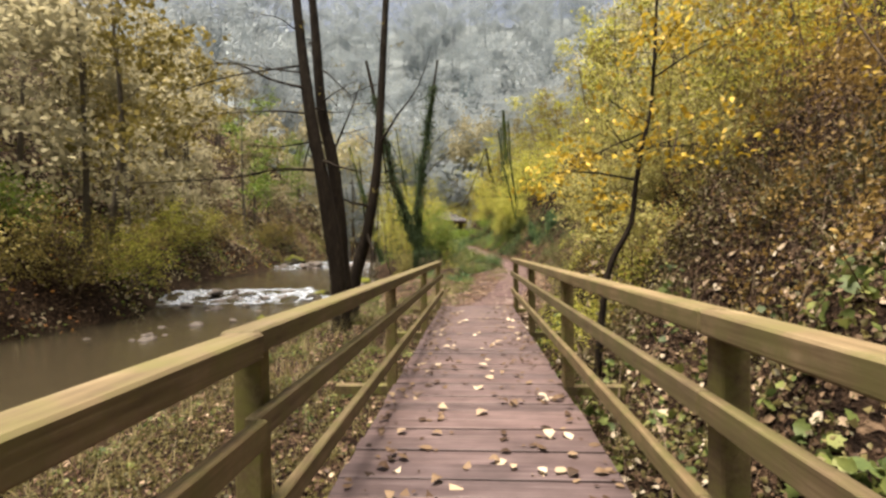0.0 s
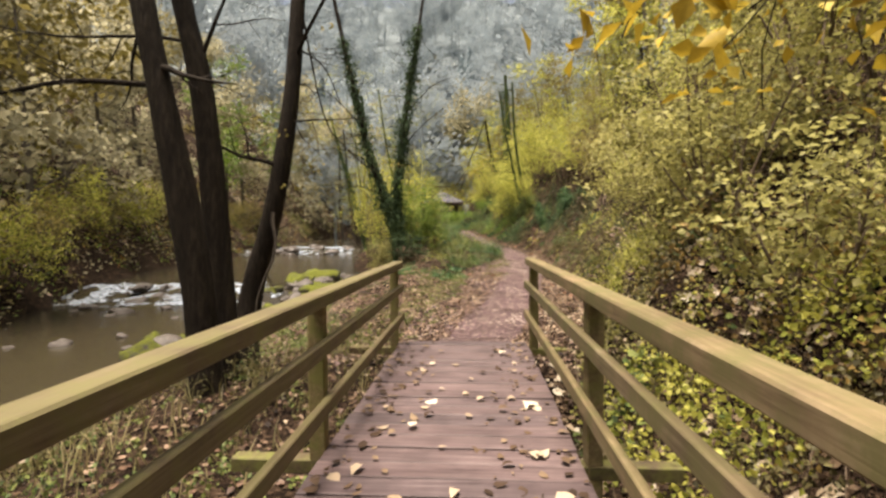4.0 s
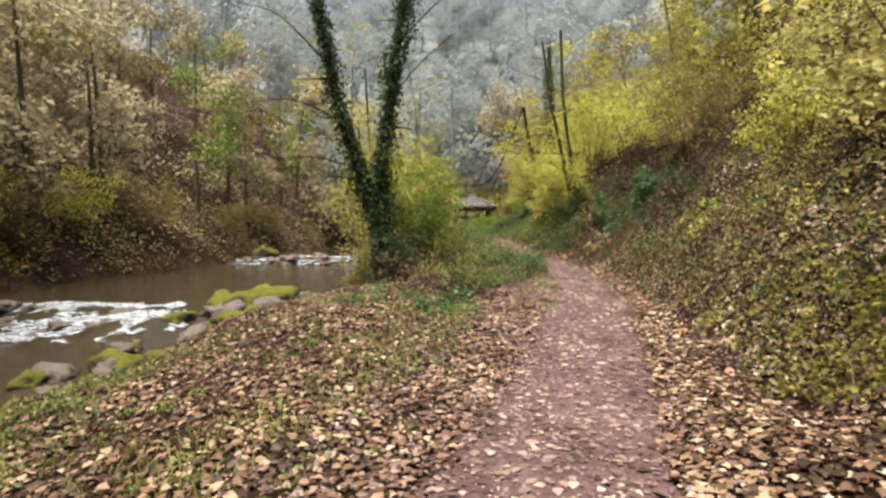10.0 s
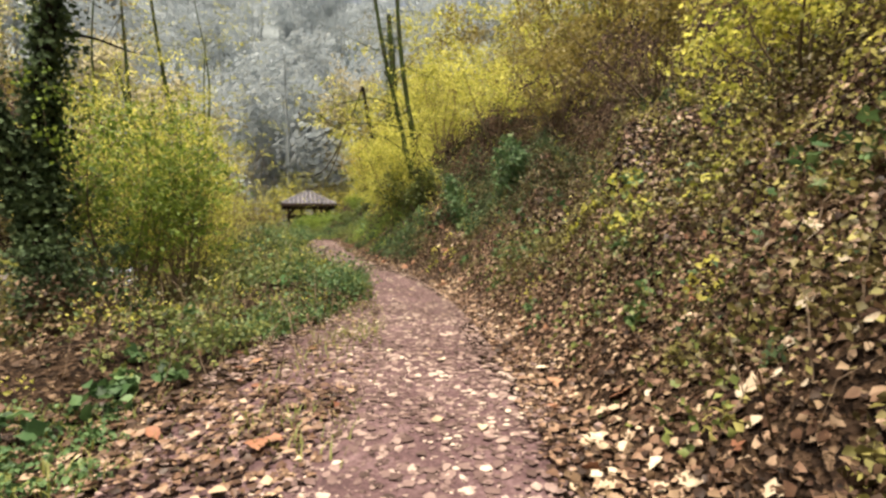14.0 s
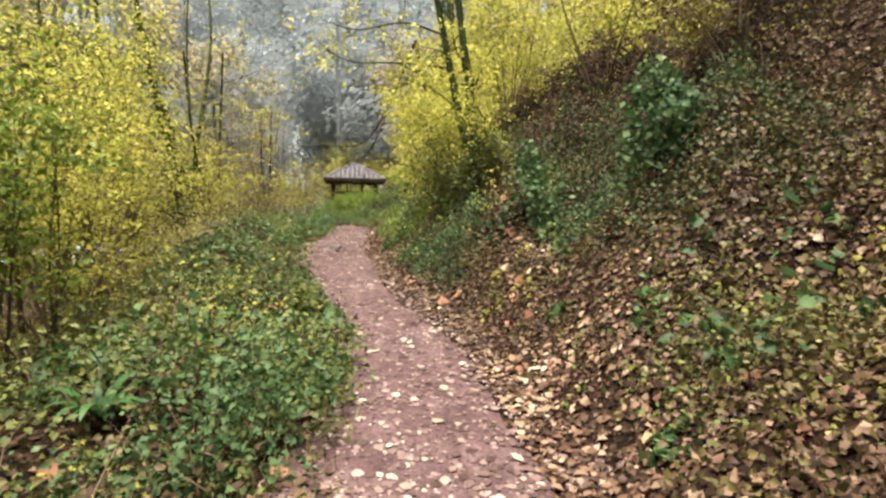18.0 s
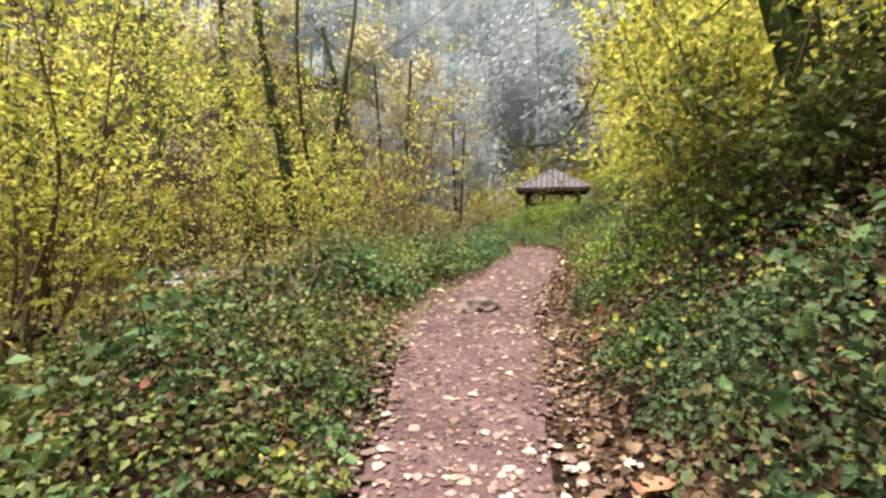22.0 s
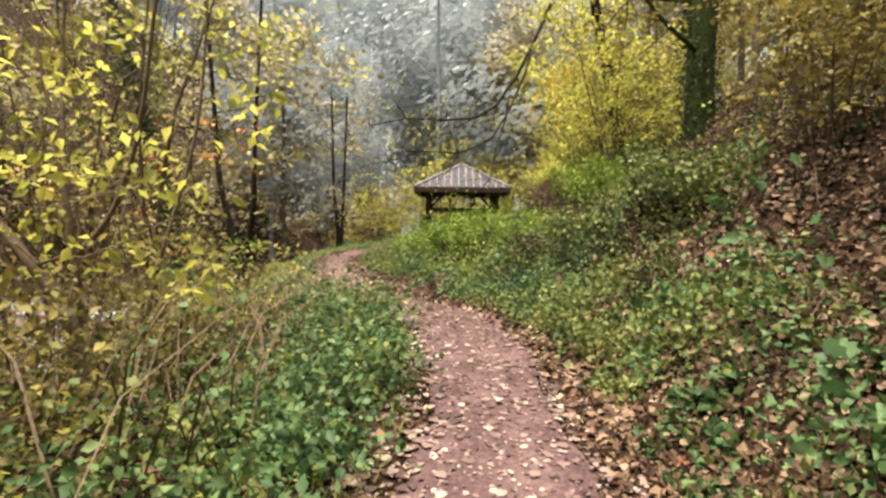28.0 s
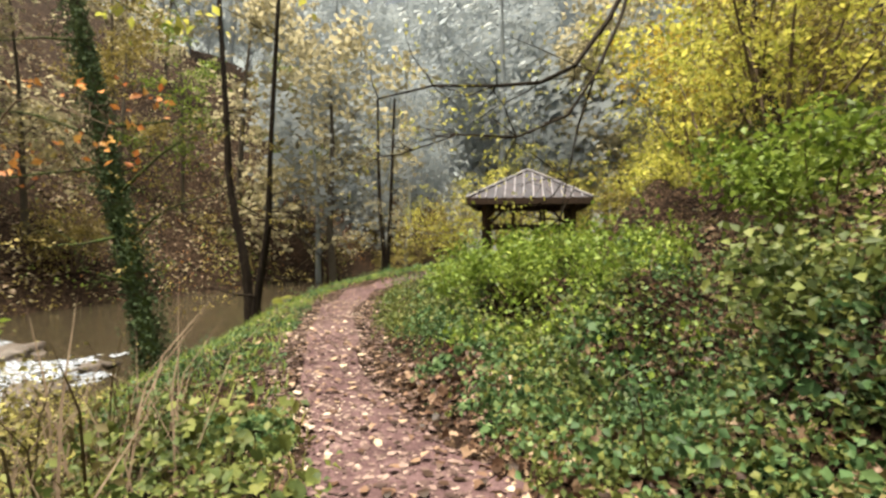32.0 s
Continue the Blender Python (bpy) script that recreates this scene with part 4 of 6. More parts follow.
# three-stemmed alder beside the bridge
z = drop(-2.2, 11.0)
bent_tree("alder_tree", (-2.2, 11.0, z), "bare dark alder with three trunks from one base", "tree",
          [([(-2.2, 10.8, z - 0.4), (-2.25, 10.68, 1.0), (-2.53, 10.6, 3.0), (-2.76, 10.6, 4.4), (-3.0, 10.7, 6.5), (-3.3, 10.9, 9.5)], 0.19, 0.07),
           ([(-2.15, 11.15, z - 0.4), (-2.26, 11.3, 1.0), (-2.41, 11.3, 3.2), (-2.68, 11.3, 4.7), (-2.85, 11.4, 7.0), (-3.2, 11.4, 10.0)], 0.18, 0.07),
           ([(-2.1, 11.5, z - 0.4), (-2.12, 11.85, 0.5), (-1.84, 11.9, 1.6), (-1.56, 11.95, 3.0), (-1.45, 12.1, 4.7), (-1.2, 12.4, 9.0)], 0.175, 0.07)], R,
          [([(-2.53, 10.55, 3.1), (-3.4, 10.4, 3.1), (-4.4, 10.4, 2.94), (-6.3, 10.3, 2.84)], 0.035, 0.009), ([(-2.72, 10.55, 4.26), (-3.4, 10.4, 4.3), (-4.7, 10.4, 4.25)], 0.026, 0.007),
           ([(-2.8, 10.55, 4.8), (-3.5, 10.4, 4.95), (-4.3, 10.4, 5.3), (-5.3, 10.3, 5.1)], 0.03, 0.007), ([(-2.9, 10.6, 5.3), (-4.2, 10.3, 5.0), (-5.3, 10.3, 4.7)], 0.025, 0.007),
           ([(-1.6, 12.15, 4.1), (-1.2, 12.4, 3.9), (-0.95, 12.5, 3.35)], 0.016, 0.006), ([(-1.62, 12.05, 3.3), (-1.35, 11.8, 2.75)], 0.012, 0.005), ([(-1.5, 12.2, 5.0), (-1.5, 13.8, 3.5), (-1.2, 14.4, 3.0), (-0.7, 14.6, 2.55)], 0.018, 0.006)],
          "leaf_olive", 500, 0.06, 0.2, "bark", twigs=7, first=0.42, reach=2.0, rise=0.0)

# ivy-clad tree with two stems, and the green bush at its foot
z = drop(-1.05, 24.5)
bent_tree("ivy_tree", (-1.05, 24.5, z), "forked tree wrapped in dark climbing ivy", "tree",
          [([(-0.95, 24.5, z - 0.3), (-1.05, 24.5, 0.9), (-1.2, 24.5, 1.65), (-1.45, 24.5, 2.3), (-1.72, 24.5, 3.05), (-2.2, 24.5, 4.5), (-2.55, 24.55, 6.1), (-2.95, 24.6, 7.9), (-3.5, 24.7, 10.5)], 0.17, 0.07),
           ([(-1.12, 24.55, 1.55), (-1.1, 24.6, 2.3), (-1.04, 24.6, 3.4), (-0.85, 24.6, 4.9), (-0.62, 24.6, 6.5), (-0.38, 24.6, 8.1), (0.0, 24.7, 10.5)], 0.12, 0.05)], R,
          [([(-2.0, 24.5, 4.0), (-3.2, 24.2, 4.5), (-4.2, 24.0, 4.4)], 0.025, 0.006), ([(-1.6, 24.5, 2.8), (-2.6, 24.2, 3.1), (-3.5, 23.9, 3.0)], 0.02, 0.006), ([(-0.9, 24.6, 4.6), (-0.1, 24.3, 5.4), (0.7, 24.1, 6.0)], 0.022, 0.006),
           ([(-0.7, 24.6, 6.0), (0.3, 24.4, 6.9), (1.0, 24.2, 7.2)], 0.022, 0.006), ([(-2.4, 24.5, 5.4), (-3.6, 24.3, 6.6), (-4.6, 24.2, 6.9)], 0.025, 0.006)],
          "leaf_olive", 500, 0.07, 0.25, "bark", 6200, 8, 0.4, 1.6, ivy_size=0.075)
for x, y, rad, h, leaf, n in ((-0.35, 25.2, 0.9, 3.1, "leaf_green", 4200), (0.15, 26.0, 0.8, 3.0, "leaf_green", 3800), (-0.75, 24.3, 0.7, 1.1, "leaf_ivy", 2600), (-0.45, 23.9, 0.7, 0.7, "deadleaf", 1300), (-0.3, 24.4, 0.6, 0.6, "leaf_nettle", 1200), (-1.75, 25.3, 0.65, 1.3, "leaf_straw", 2000)):
    woody("bush", (x, y, drop(x, y)), "tall fresh green bush at the foot of the ivy tree", "bush", shrub_stems(R, 9, rad, h), R, leaf, n, 0.075, 0.13, "twig", 2, 5, rise=0.5)

# golden maple leaning over the railing
z = drop(2.0, 6.3)
bent_tree("maple_sapling", (2.0, 6.3, z), "leaning young maple with golden yellow leaves", "tree",
          [([(1.85, 6.3, z - 0.2), (2.0, 6.3, 1.1), (2.3, 6.3, 1.75), (2.37, 6.3, 2.25), (2.46, 6.3, 2.75), (2.6, 6.35, 3.3), (2.7, 6.4, 4.6)], 0.046, 0.016)], R,
          [([(2.37, 6.3, 2.3), (1.96, 6.4, 2.4), (1.6, 6.6, 2.45), (1.35, 6.9, 2.42)], 0.016, 0.004), ([(2.45, 6.3, 2.65), (2.2, 6.2, 2.7), (1.95, 6.1, 3.0)], 0.014, 0.004), ([(2.5, 6.3, 2.9), (2.1, 6.9, 2.75), (1.9, 7.5, 2.6)], 0.014, 0.004),
           ([(2.6, 6.35, 3.3), (2.4, 5.8, 3.6), (2.3, 5.2, 3.7)], 0.013, 0.004), ([(2.65, 6.35, 3.6), (3.3, 6.4, 4.0), (3.8, 6.5, 4.1)], 0.014, 0.004)],
          "leaf_gold", 950, 0.085, 0.13, "bark", twigs=5, first=0.5, reach=0.9, rise=0.0, sides=9)
for x, y, h, leaf, n in ((4.4, 4.2, 3.6, "leaf_gold", 1200), (5.2, 6.5, 4.4, "leaf_ochre", 2200), (4.6, 8.6, 3.8, "leaf_straw", 2200), (6.0, 3.0, 4.4, "leaf_ochre", 2200), (6.4, 9.4, 4.4, "leaf_gold", 2200), (3.9, 1.4, 3.0, "leaf_ochre", 900), (5.6, 1.0, 4.0, "leaf_gold", 1500)):
    woody("sapling", (x, y, drop(x, y)), "thin sapling with fading yellow leaves on the slope", "tree", shrub_stems(R, 5, 1.2, h, 0.016), R, leaf, n, 0.085, 0.2, "twig", 2, 6,
          group="saplings on the slope by the bridge")

# yellow-green bushes where the bridge ends
for x, y, rad, h, n, leaf in ((4.5, 12.0, 1.0, 1.5, 2400, "leaf_straw"), (3.3, 8.8, 0.8, 1.5, 1500, "leaf_straw"), (3.6, 10.7, 1.1, 2.2, 2600, "leaf_straw"), (4.5, 13.0, 1.3, 2.3, 3600, "leaf_straw"), (5.3, 14.8, 1.3, 2.2, 3400, "leaf_straw"),
                              (5.1, 11.3, 1.7, 3.3, 4200, "leaf_straw"), (5.6, 13.6, 1.7, 3.2, 4200, "leaf_straw"), (5.2, 16.0, 1.4, 2.0, 3600, "leaf_straw"), (7.0, 12.4, 1.8, 3.6, 4200, "leaf_olive")):
    woody("bush", (x, y, drop(x, y)), "dense bush with yellow-green autumn leaves beside the path", "bush", shrub_stems(R, 9, rad, h), R, leaf, n, 0.09, 0.18, "twig", 2, 5,
          group="yellow-green bushes by the bridge", rise=0.15, up=0.6)

# hazel thicket between path and stream
for x, y, rad, h, n in ((-0.1, 27.5, 0.9, 2.8, 2600), (-0.9, 28.2, 1.2, 4.0, 3600), (-0.7, 29.4, 1.0, 4.4, 3000), (-1.7, 29.8, 1.3, 5.0, 3600), (-2.0, 31.4, 1.0, 4.6, 2800), (-2.2, 28.2, 1.3, 4.6, 3000),
                        (-0.5, 33.4, 0.8, 1.7, 1200), (-2.9, 30.6, 1.3, 4.6, 2400), (-2.4, 33.8, 1.4, 4.6, 3200), (-1.4, 35.2, 1.0, 2.6, 1800), (-3.2, 36.2, 1.4, 4.2, 2400)):
    woody("hazel_bush", (x, y, drop(x, y)), "upright hazel thicket with yellowing leaves", "bush", shrub_stems(R, 10, rad, h, 0.022), R, "leaf_lime", int(n * 1.0), 0.07, 0.15, "twig", 2, 5,
          group="hazel thicket by the stream", rise=0.6, spread=0.45)
for x, y, lean, h, rad in ((-0.75, 34.4, 0.5, 7, 0.04), (-1.9, 36.2, 0.2, 9, 0.07), (-1.9, 30.4, 0.4, 8, 0.05), (-3.4, 33.2, 0.3, 9, 0.06)):
    woody("young_tree", (x, y, drop(x, y)), "slim dark young tree with sparse leaves", "tree", [((0, 0, -0.2), (lean - 0.9, 0.3, h), rad, 0.015)], R, "leaf_lime", 900, 0.07, 0.25, "mossbark", 2, 7,
          group="slim trees by the stream", amp=0.14, spread=0.7, first=0.3, rise=0.2)
for bends, rad in ((((-1.5, 34.3, 0.4), (-1.57, 34.3, 1.5), (-1.69, 34.3, 2.4), (-1.81, 34.3, 3.2), (-2.05, 34.3, 4.2), (-2.5, 34.4, 6.5), (-2.9, 34.5, 9.5)), 0.12),
                   (((-2.9, 35.0, 0.3), (-3.04, 35.0, 1.8), (-3.18, 35.0, 2.6), (-3.44, 35.0, 3.8), (-3.6, 35.0, 5.0), (-3.9, 35.2, 9.0)), 0.11)):
    bent_tree("young_tree", bends[0], "dark ivy-flecked tree standing in the thicket", "tree", [(bends, rad, 0.04)], R, (), "leaf_lime", 900, 0.075, 0.25, "mossbark", 700, 8, 0.35, 1.6, "slim trees by the stream")
buf = Buf()
tube(buf, wobble((-2.4, 30.2, drop(-2.4, 30.2) + 0.75), (0.75, 31.9, drop(0.75, 31.9) + 0.12), 12, 0.06, R), np.linspace(0.05, 0.025, 12), 7)
solid("fallen_branch", buf.mesh("fallen_branch", True), M["bark"], "long dark fallen branch resting in the thicket", "branch")

# many-stemmed hazel that the path passes
z = drop(-0.35, 37.05)
bent_tree("hazel_bush", (-0.35, 37.05, z), "open many-stemmed hazel with few yellow leaves", "bush",
          [([(-0.25, 37.0, z - 0.1), (-0.47, 37.0, 1.7), (-0.7, 37.0, 2.03), (-0.95, 37.0, 2.3), (-1.5, 37.0, 2.9), (-2.4, 37.1, 3.8)], 0.058, 0.012), ([(-0.34, 37.1, z - 0.1), (-0.45, 37.1, 1.4), (-0.51, 37.1, 2.14), (-0.6, 37.1, 2.7), (-0.9, 37.2, 3.9)], 0.034, 0.01),
           ([(-0.5, 37.12, 2.1), (-0.31, 37.2, 2.4), (-0.12, 37.2, 2.92), (0.02, 37.2, 3.8), (0.1, 37.3, 4.6)], 0.022, 0.008), ([(-0.5, 37.1, z - 0.1), (-0.85, 37.0, 2.0), (-1.3, 37.0, 2.8), (-2.2, 36.9, 4.1)], 0.03, 0.009),
           ([(-0.4, 37.2, z - 0.1), (-0.9, 37.5, 2.2), (-1.2, 37.8, 3.4), (-1.3, 38.0, 4.8)], 0.028, 0.009), ([(-0.2, 37.15, z - 0.1), (-0.1, 37.3, 1.9), (0.1, 37.5, 3.0), (0.15, 37.6, 4.2)], 0.02, 0.007)],
          R, (), "leaf_lime", 620, 0.085, 0.1, "twig", 0, 7, 0.3, 1.0, sides=7, droop=0.5)
z = drop(-0.9, 38.4)
bent_tree("hazel_bush", (-0.9, 38.4, z), "slender hazel rods with sparse yellowing leaves", "bush",
          [([(-0.9, 38.4, z - 0.1), (-0.84, 38.4, 2.2), (-0.68, 38.4, 3.2), (-0.46, 38.4, 3.8), (-0.2, 38.5, 4.7)], 0.026, 0.008), ([(-1.0, 38.5, z - 0.1), (-1.2, 38.5, 2.2), (-1.7, 38.6, 3.6), (-2.0, 38.7, 4.8)], 0.024, 0.008),
           ([(-0.85, 38.3, z - 0.1), (-0.8, 38.2, 2.0), (-0.7, 38.0, 3.2), (-0.5, 37.9, 4.4)], 0.018, 0.007)], R, (), "leaf_straw", 320, 0.085, 0.1, "twig", 0, 6, 0.3, 0.9, sides=7, droop=0.5)
for x, y, h in ((-1.5, 36.2, 4.4), (-1.4, 38.0, 4.6), (-2.2, 39.4, 4.4)):
    woody("hazel_bush", (x, y, drop(x, y)), "brown hazel rods nearly bare of leaves", "bush", shrub_stems(R, 11, 1.3, h, 0.018), R, "leaf_straw", 420, 0.085, 0.12, "twig", 1, 6, group="bare hazels on the bank", rise=0.4, spread=0.45)
for x, y, rad, h, n, leaf in ((-0.4, 38.3, 0.8, 1.1, 700, "leaf_straw"), (-1.2, 39.6, 0.9, 1.2, 800, "leaf_green"), (-0.2, 36.3, 0.7, 1.0, 800, "leaf_olive"), (-2.3, 41.6, 0.7, 0.7, 600, "leaf_straw"), (-2.2, 38.2, 0.9, 2.4, 500, "leaf_rust")):
    woody("bush", (x, y, drop(x, y)), "low bramble bush with yellowing leaves on the bank", "bush", shrub_stems(R, 8, rad, h, 0.012), R, leaf, n, 0.075, 0.14, "twig", 1, 5, group="bank bushes")

# trees along the stream further on
z = drop(-5.3, 46.2)
bent_tree("ivy_tree", (-5.3, 46.2, z), "leaning ivy-covered tree on the stream bank", "tree", [([(-5.25, 46.2, z - 0.4), (-5.45, 46.2, 0.4), (-5.82, 46.2, 1.9), (-6.27, 46.2, 3.5), (-6.73, 46.2, 5.4), (-7.3, 46.3, 7.2), (-8.2, 46.5, 10.5)], 0.2, 0.08)], R,
          [([(-5.95, 46.2, 2.4), (-4.9, 46.0, 3.0), (-3.6, 45.8, 3.3)], 0.03, 0.007), ([(-6.2, 46.2, 3.3), (-5.0, 46.4, 4.3), (-3.8, 46.6, 4.5)], 0.03, 0.007), ([(-6.5, 46.2, 4.4), (-8.0, 45.8, 4.9), (-9.5, 45.6, 4.8)], 0.03, 0.007)],
          "leaf_olive", 500, 0.075, 0.3, "mossbark", 7500, 9, 0.3, 2.0)
bent_tree("alder_tree", (-6.85, 51.5, drop(-6.85, 51.5)), "dark alder with two slender trunks by the water", "tree",
          [([(-6.9, 51.5, -0.3), (-6.95, 51.5, 0.6), (-7.16, 51.5, 2.1), (-7.6, 51.5, 4.1), (-7.74, 51.5, 6.3), (-8.1, 51.6, 10.5)], 0.17, 0.06), ([(-6.75, 51.5, -0.3), (-6.65, 51.5, 0.8), (-6.32, 51.5, 2.9), (-6.22, 51.5, 5.4), (-6.0, 51.6, 10.5)], 0.15, 0.05)], R,
          (), "leaf_olive", 700, 0.09, 0.3, "bark", 0, 10, 0.25, 2.4, rise=0.0)
bent_tree("alder_tree", (-5.7, 60.0, drop(-5.7, 60.0)), "distant twin-trunked tree on the grassy bank", "tree",
          [([(-5.75, 60.0, 0.2), (-5.8, 60.0, 2.2), (-6.0, 60.0, 4.5), (-6.12, 60.0, 9.0)], 0.14, 0.05), ([(-5.6, 60.0, 0.2), (-5.55, 60.0, 2.2), (-5.44, 60.0, 4.5), (-5.3, 60.0, 9.0)], 0.12, 0.05)], R, (), "leaf_far", 700, 0.12, 0.4, "bark", 0, 8, 0.4, 2.0)
bent_tree("maple_sapling", (-4.6, 42.6, drop(-4.6, 42.6)), "small maple with a few orange leaves on the bank", "tree", [([(-4.6, 42.6, -0.4), (-4.5, 42.6, 1.6), (-4.4, 42.6, 3.0), (-4.2, 42.6, 4.6)], 0.035, 0.012)], R,
          [([(-4.4, 42.6, 3.2), (-3.6, 42.5, 3.95), (-2.7, 42.4, 3.75), (-1.9, 42.4, 3.45)], 0.014, 0.004), ([(-4.4, 42.6, 3.0), (-3.7, 42.2, 3.4), (-3.0, 42.0, 3.3)], 0.012, 0.004)], "leaf_orange", 110, 0.095, 0.1, "twig", 0, 0, sides=7)
ob = thing("hazel_bush", (-4.7, 42.0, drop(-4.7, 42.0)), "arching hazel with sparse yellow leaves above the bank", "bush")
o = np.array([-4.7, 42.0, drop(-4.7, 42.0)])
for tipx, tipz in ((-0.4, 4.7), (-1.9, 5.6)):
    buf, ends = Buf(), []
    line = np.array([[-4.7, 42.0, o[2] - 0.2], [-4.5, 42.0, 3.0], [-3.9, 42.0, 4.7], [-2.9, 42.1, 5.4], [(tipx - 2.9) / 2, 42.2, (tipz + 5.5) / 2], [tipx, 42.3, tipz]]) - o
    tube(buf, line, np.linspace(0.035, 0.006, 6), 6)
    for _ in range(12):
        i = R.integers(3, 6)
        grow(R, line[i], line[i] + R.normal(0, 0.4, 3) + [0.2, 0, -0.15], 0.007, 0.003, 1, buf, ends, 0.6, 3, 0.2, 4)
    part("stem", buf.mesh("stem", True), M["twig"], ob)
    part("foliage", leaf_mesh("foliage", leaf_points(R, ends, 110, 0.12), 0.115, R, up=0.3, aspect=0.7, droop=0.5), M["leaf_lime"], ob)

# tree on the slope whose bare branch hangs over the path
ob = thing("overhanging_tree", (6.2, 49.0, drop(6.2, 49.0)), "slope tree with a long drooping branch over the path", "tree")
o = np.array([6.2, 49.0, drop(6.2, 49.0)])
buf, ends = Buf(), []
tube(buf, wobble((0, 0, -0.5), np.array([4.6, 48.2, 10.5]) - o, 10, 0.1, R), np.linspace(0.22, 0.09, 10), 8)
part("trunk", buf.mesh("trunk", True), M["bark"], ob)
buf = Buf()
main = np.array([[4.6, 48.2, 10.5], [3.9, 47.8, 8.6], [3.3, 47.2, 7.1], [2.85, 46.8, 6.1], [2.3, 46.3, 5.2], [1.8, 45.8, 4.82], [1.2, 45.5, 4.72], [0.3, 45.3, 4.72], [-0.5, 45.2, 4.55]]) - o
tube(buf, main, np.linspace(0.062, 0.012, len(main)), 7)
second = np.array([[3.3, 47.2, 7.1], [3.0, 46.6, 6.0], [2.6, 46.1, 5.0], [2.2, 45.7, 4.3], [1.5, 45.4, 3.95], [0.7, 45.2, 3.98], [0.1, 45.0, 3.75]]) - o
tube(buf, second, np.linspace(0.036, 0.008, len(second)), 6)
third = np.array([[2.6, 46.1, 5.0], [2.35, 45.9, 4.2], [2.2, 45.8, 3.4], [2.1, 45.7, 2.8]]) - o
tube(buf, third, np.linspace(0.02, 0.007, 4), 6)
for line in (main, second, third, main, second):
    for _ in range(7):
        i = R.integers(2, len(line))
        tipp = line[i] + R.normal(0, 0.45, 3) + [-0.35, 0, -0.05]
        grow(R, line[i], tipp, 0.012, 0.004, 1, buf, ends, 0.6, 3, 0.2, 5)
part("hanging_branch", buf.mesh("hanging_branch", True), M["bark"], ob, "bare dark drooping branch")
part("foliage", leaf_mesh("foliage", leaf_points(R, ends, 520, 0.2), 0.06, R, up=0.3, droop=0.4), M["leaf_lime"], ob)

# forked tree on the slope at the bend
z = drop(4.92, 31.0)
bent_tree("slope_tree", (4.92, 31.0, z), "forked mossy tree on the slope above the bend", "tree",
          [([(4.95, 31.0, z - 0.4), (4.9, 31.0, 2.5), (4.72, 31.0, 3.12), (4.54, 31.0, 3.86), (4.35, 31.0, 4.75), (4.0, 31.0, 6.4), (3.7, 31.1, 8.5)], 0.1, 0.04),
           ([(5.02, 31.1, z - 0.4), (4.95, 31.1, 2.5), (4.86, 31.1, 3.4), (4.8, 31.1, 4.15), (4.7, 31.1, 4.75), (4.5, 31.2, 6.5), (4.4, 31.3, 9.0)], 0.125, 0.05)], R,
          [([(4.45, 31.0, 4.25), (4.2, 31.0, 4.33), (3.4, 31.0, 4.36), (2.7, 31.0, 4.35), (2.2, 31.0, 4.53)], 0.026, 0.006), ([(4.3, 31.0, 4.9), (3.6, 30.8, 5.0), (2.8, 30.7, 4.8), (2.2, 30.6, 4.9)], 0.024, 0.006), ([(4.6, 31.0, 3.6), (3.9, 30.9, 4.0), (3.3, 30.8, 3.8)], 0.016, 0.005)],
          "leaf_lime", 1500, 0.075, 0.22, "mossbark", 0, 9, 0.4, 1.5)
woody("slope_tree", (6.0, 43.6, drop(6.0, 43.6)), "big ivy-hung tree on the steep slope", "tree", [((0, 0, -0.5), (-0.3, 0.3, 9), 0.26, 0.12)], R, "leaf_olive", 2200, 0.085, 0.3, "mossbark", 2, 9, ivy=6000, amp=0.05, spread=0.8, first=0.2)

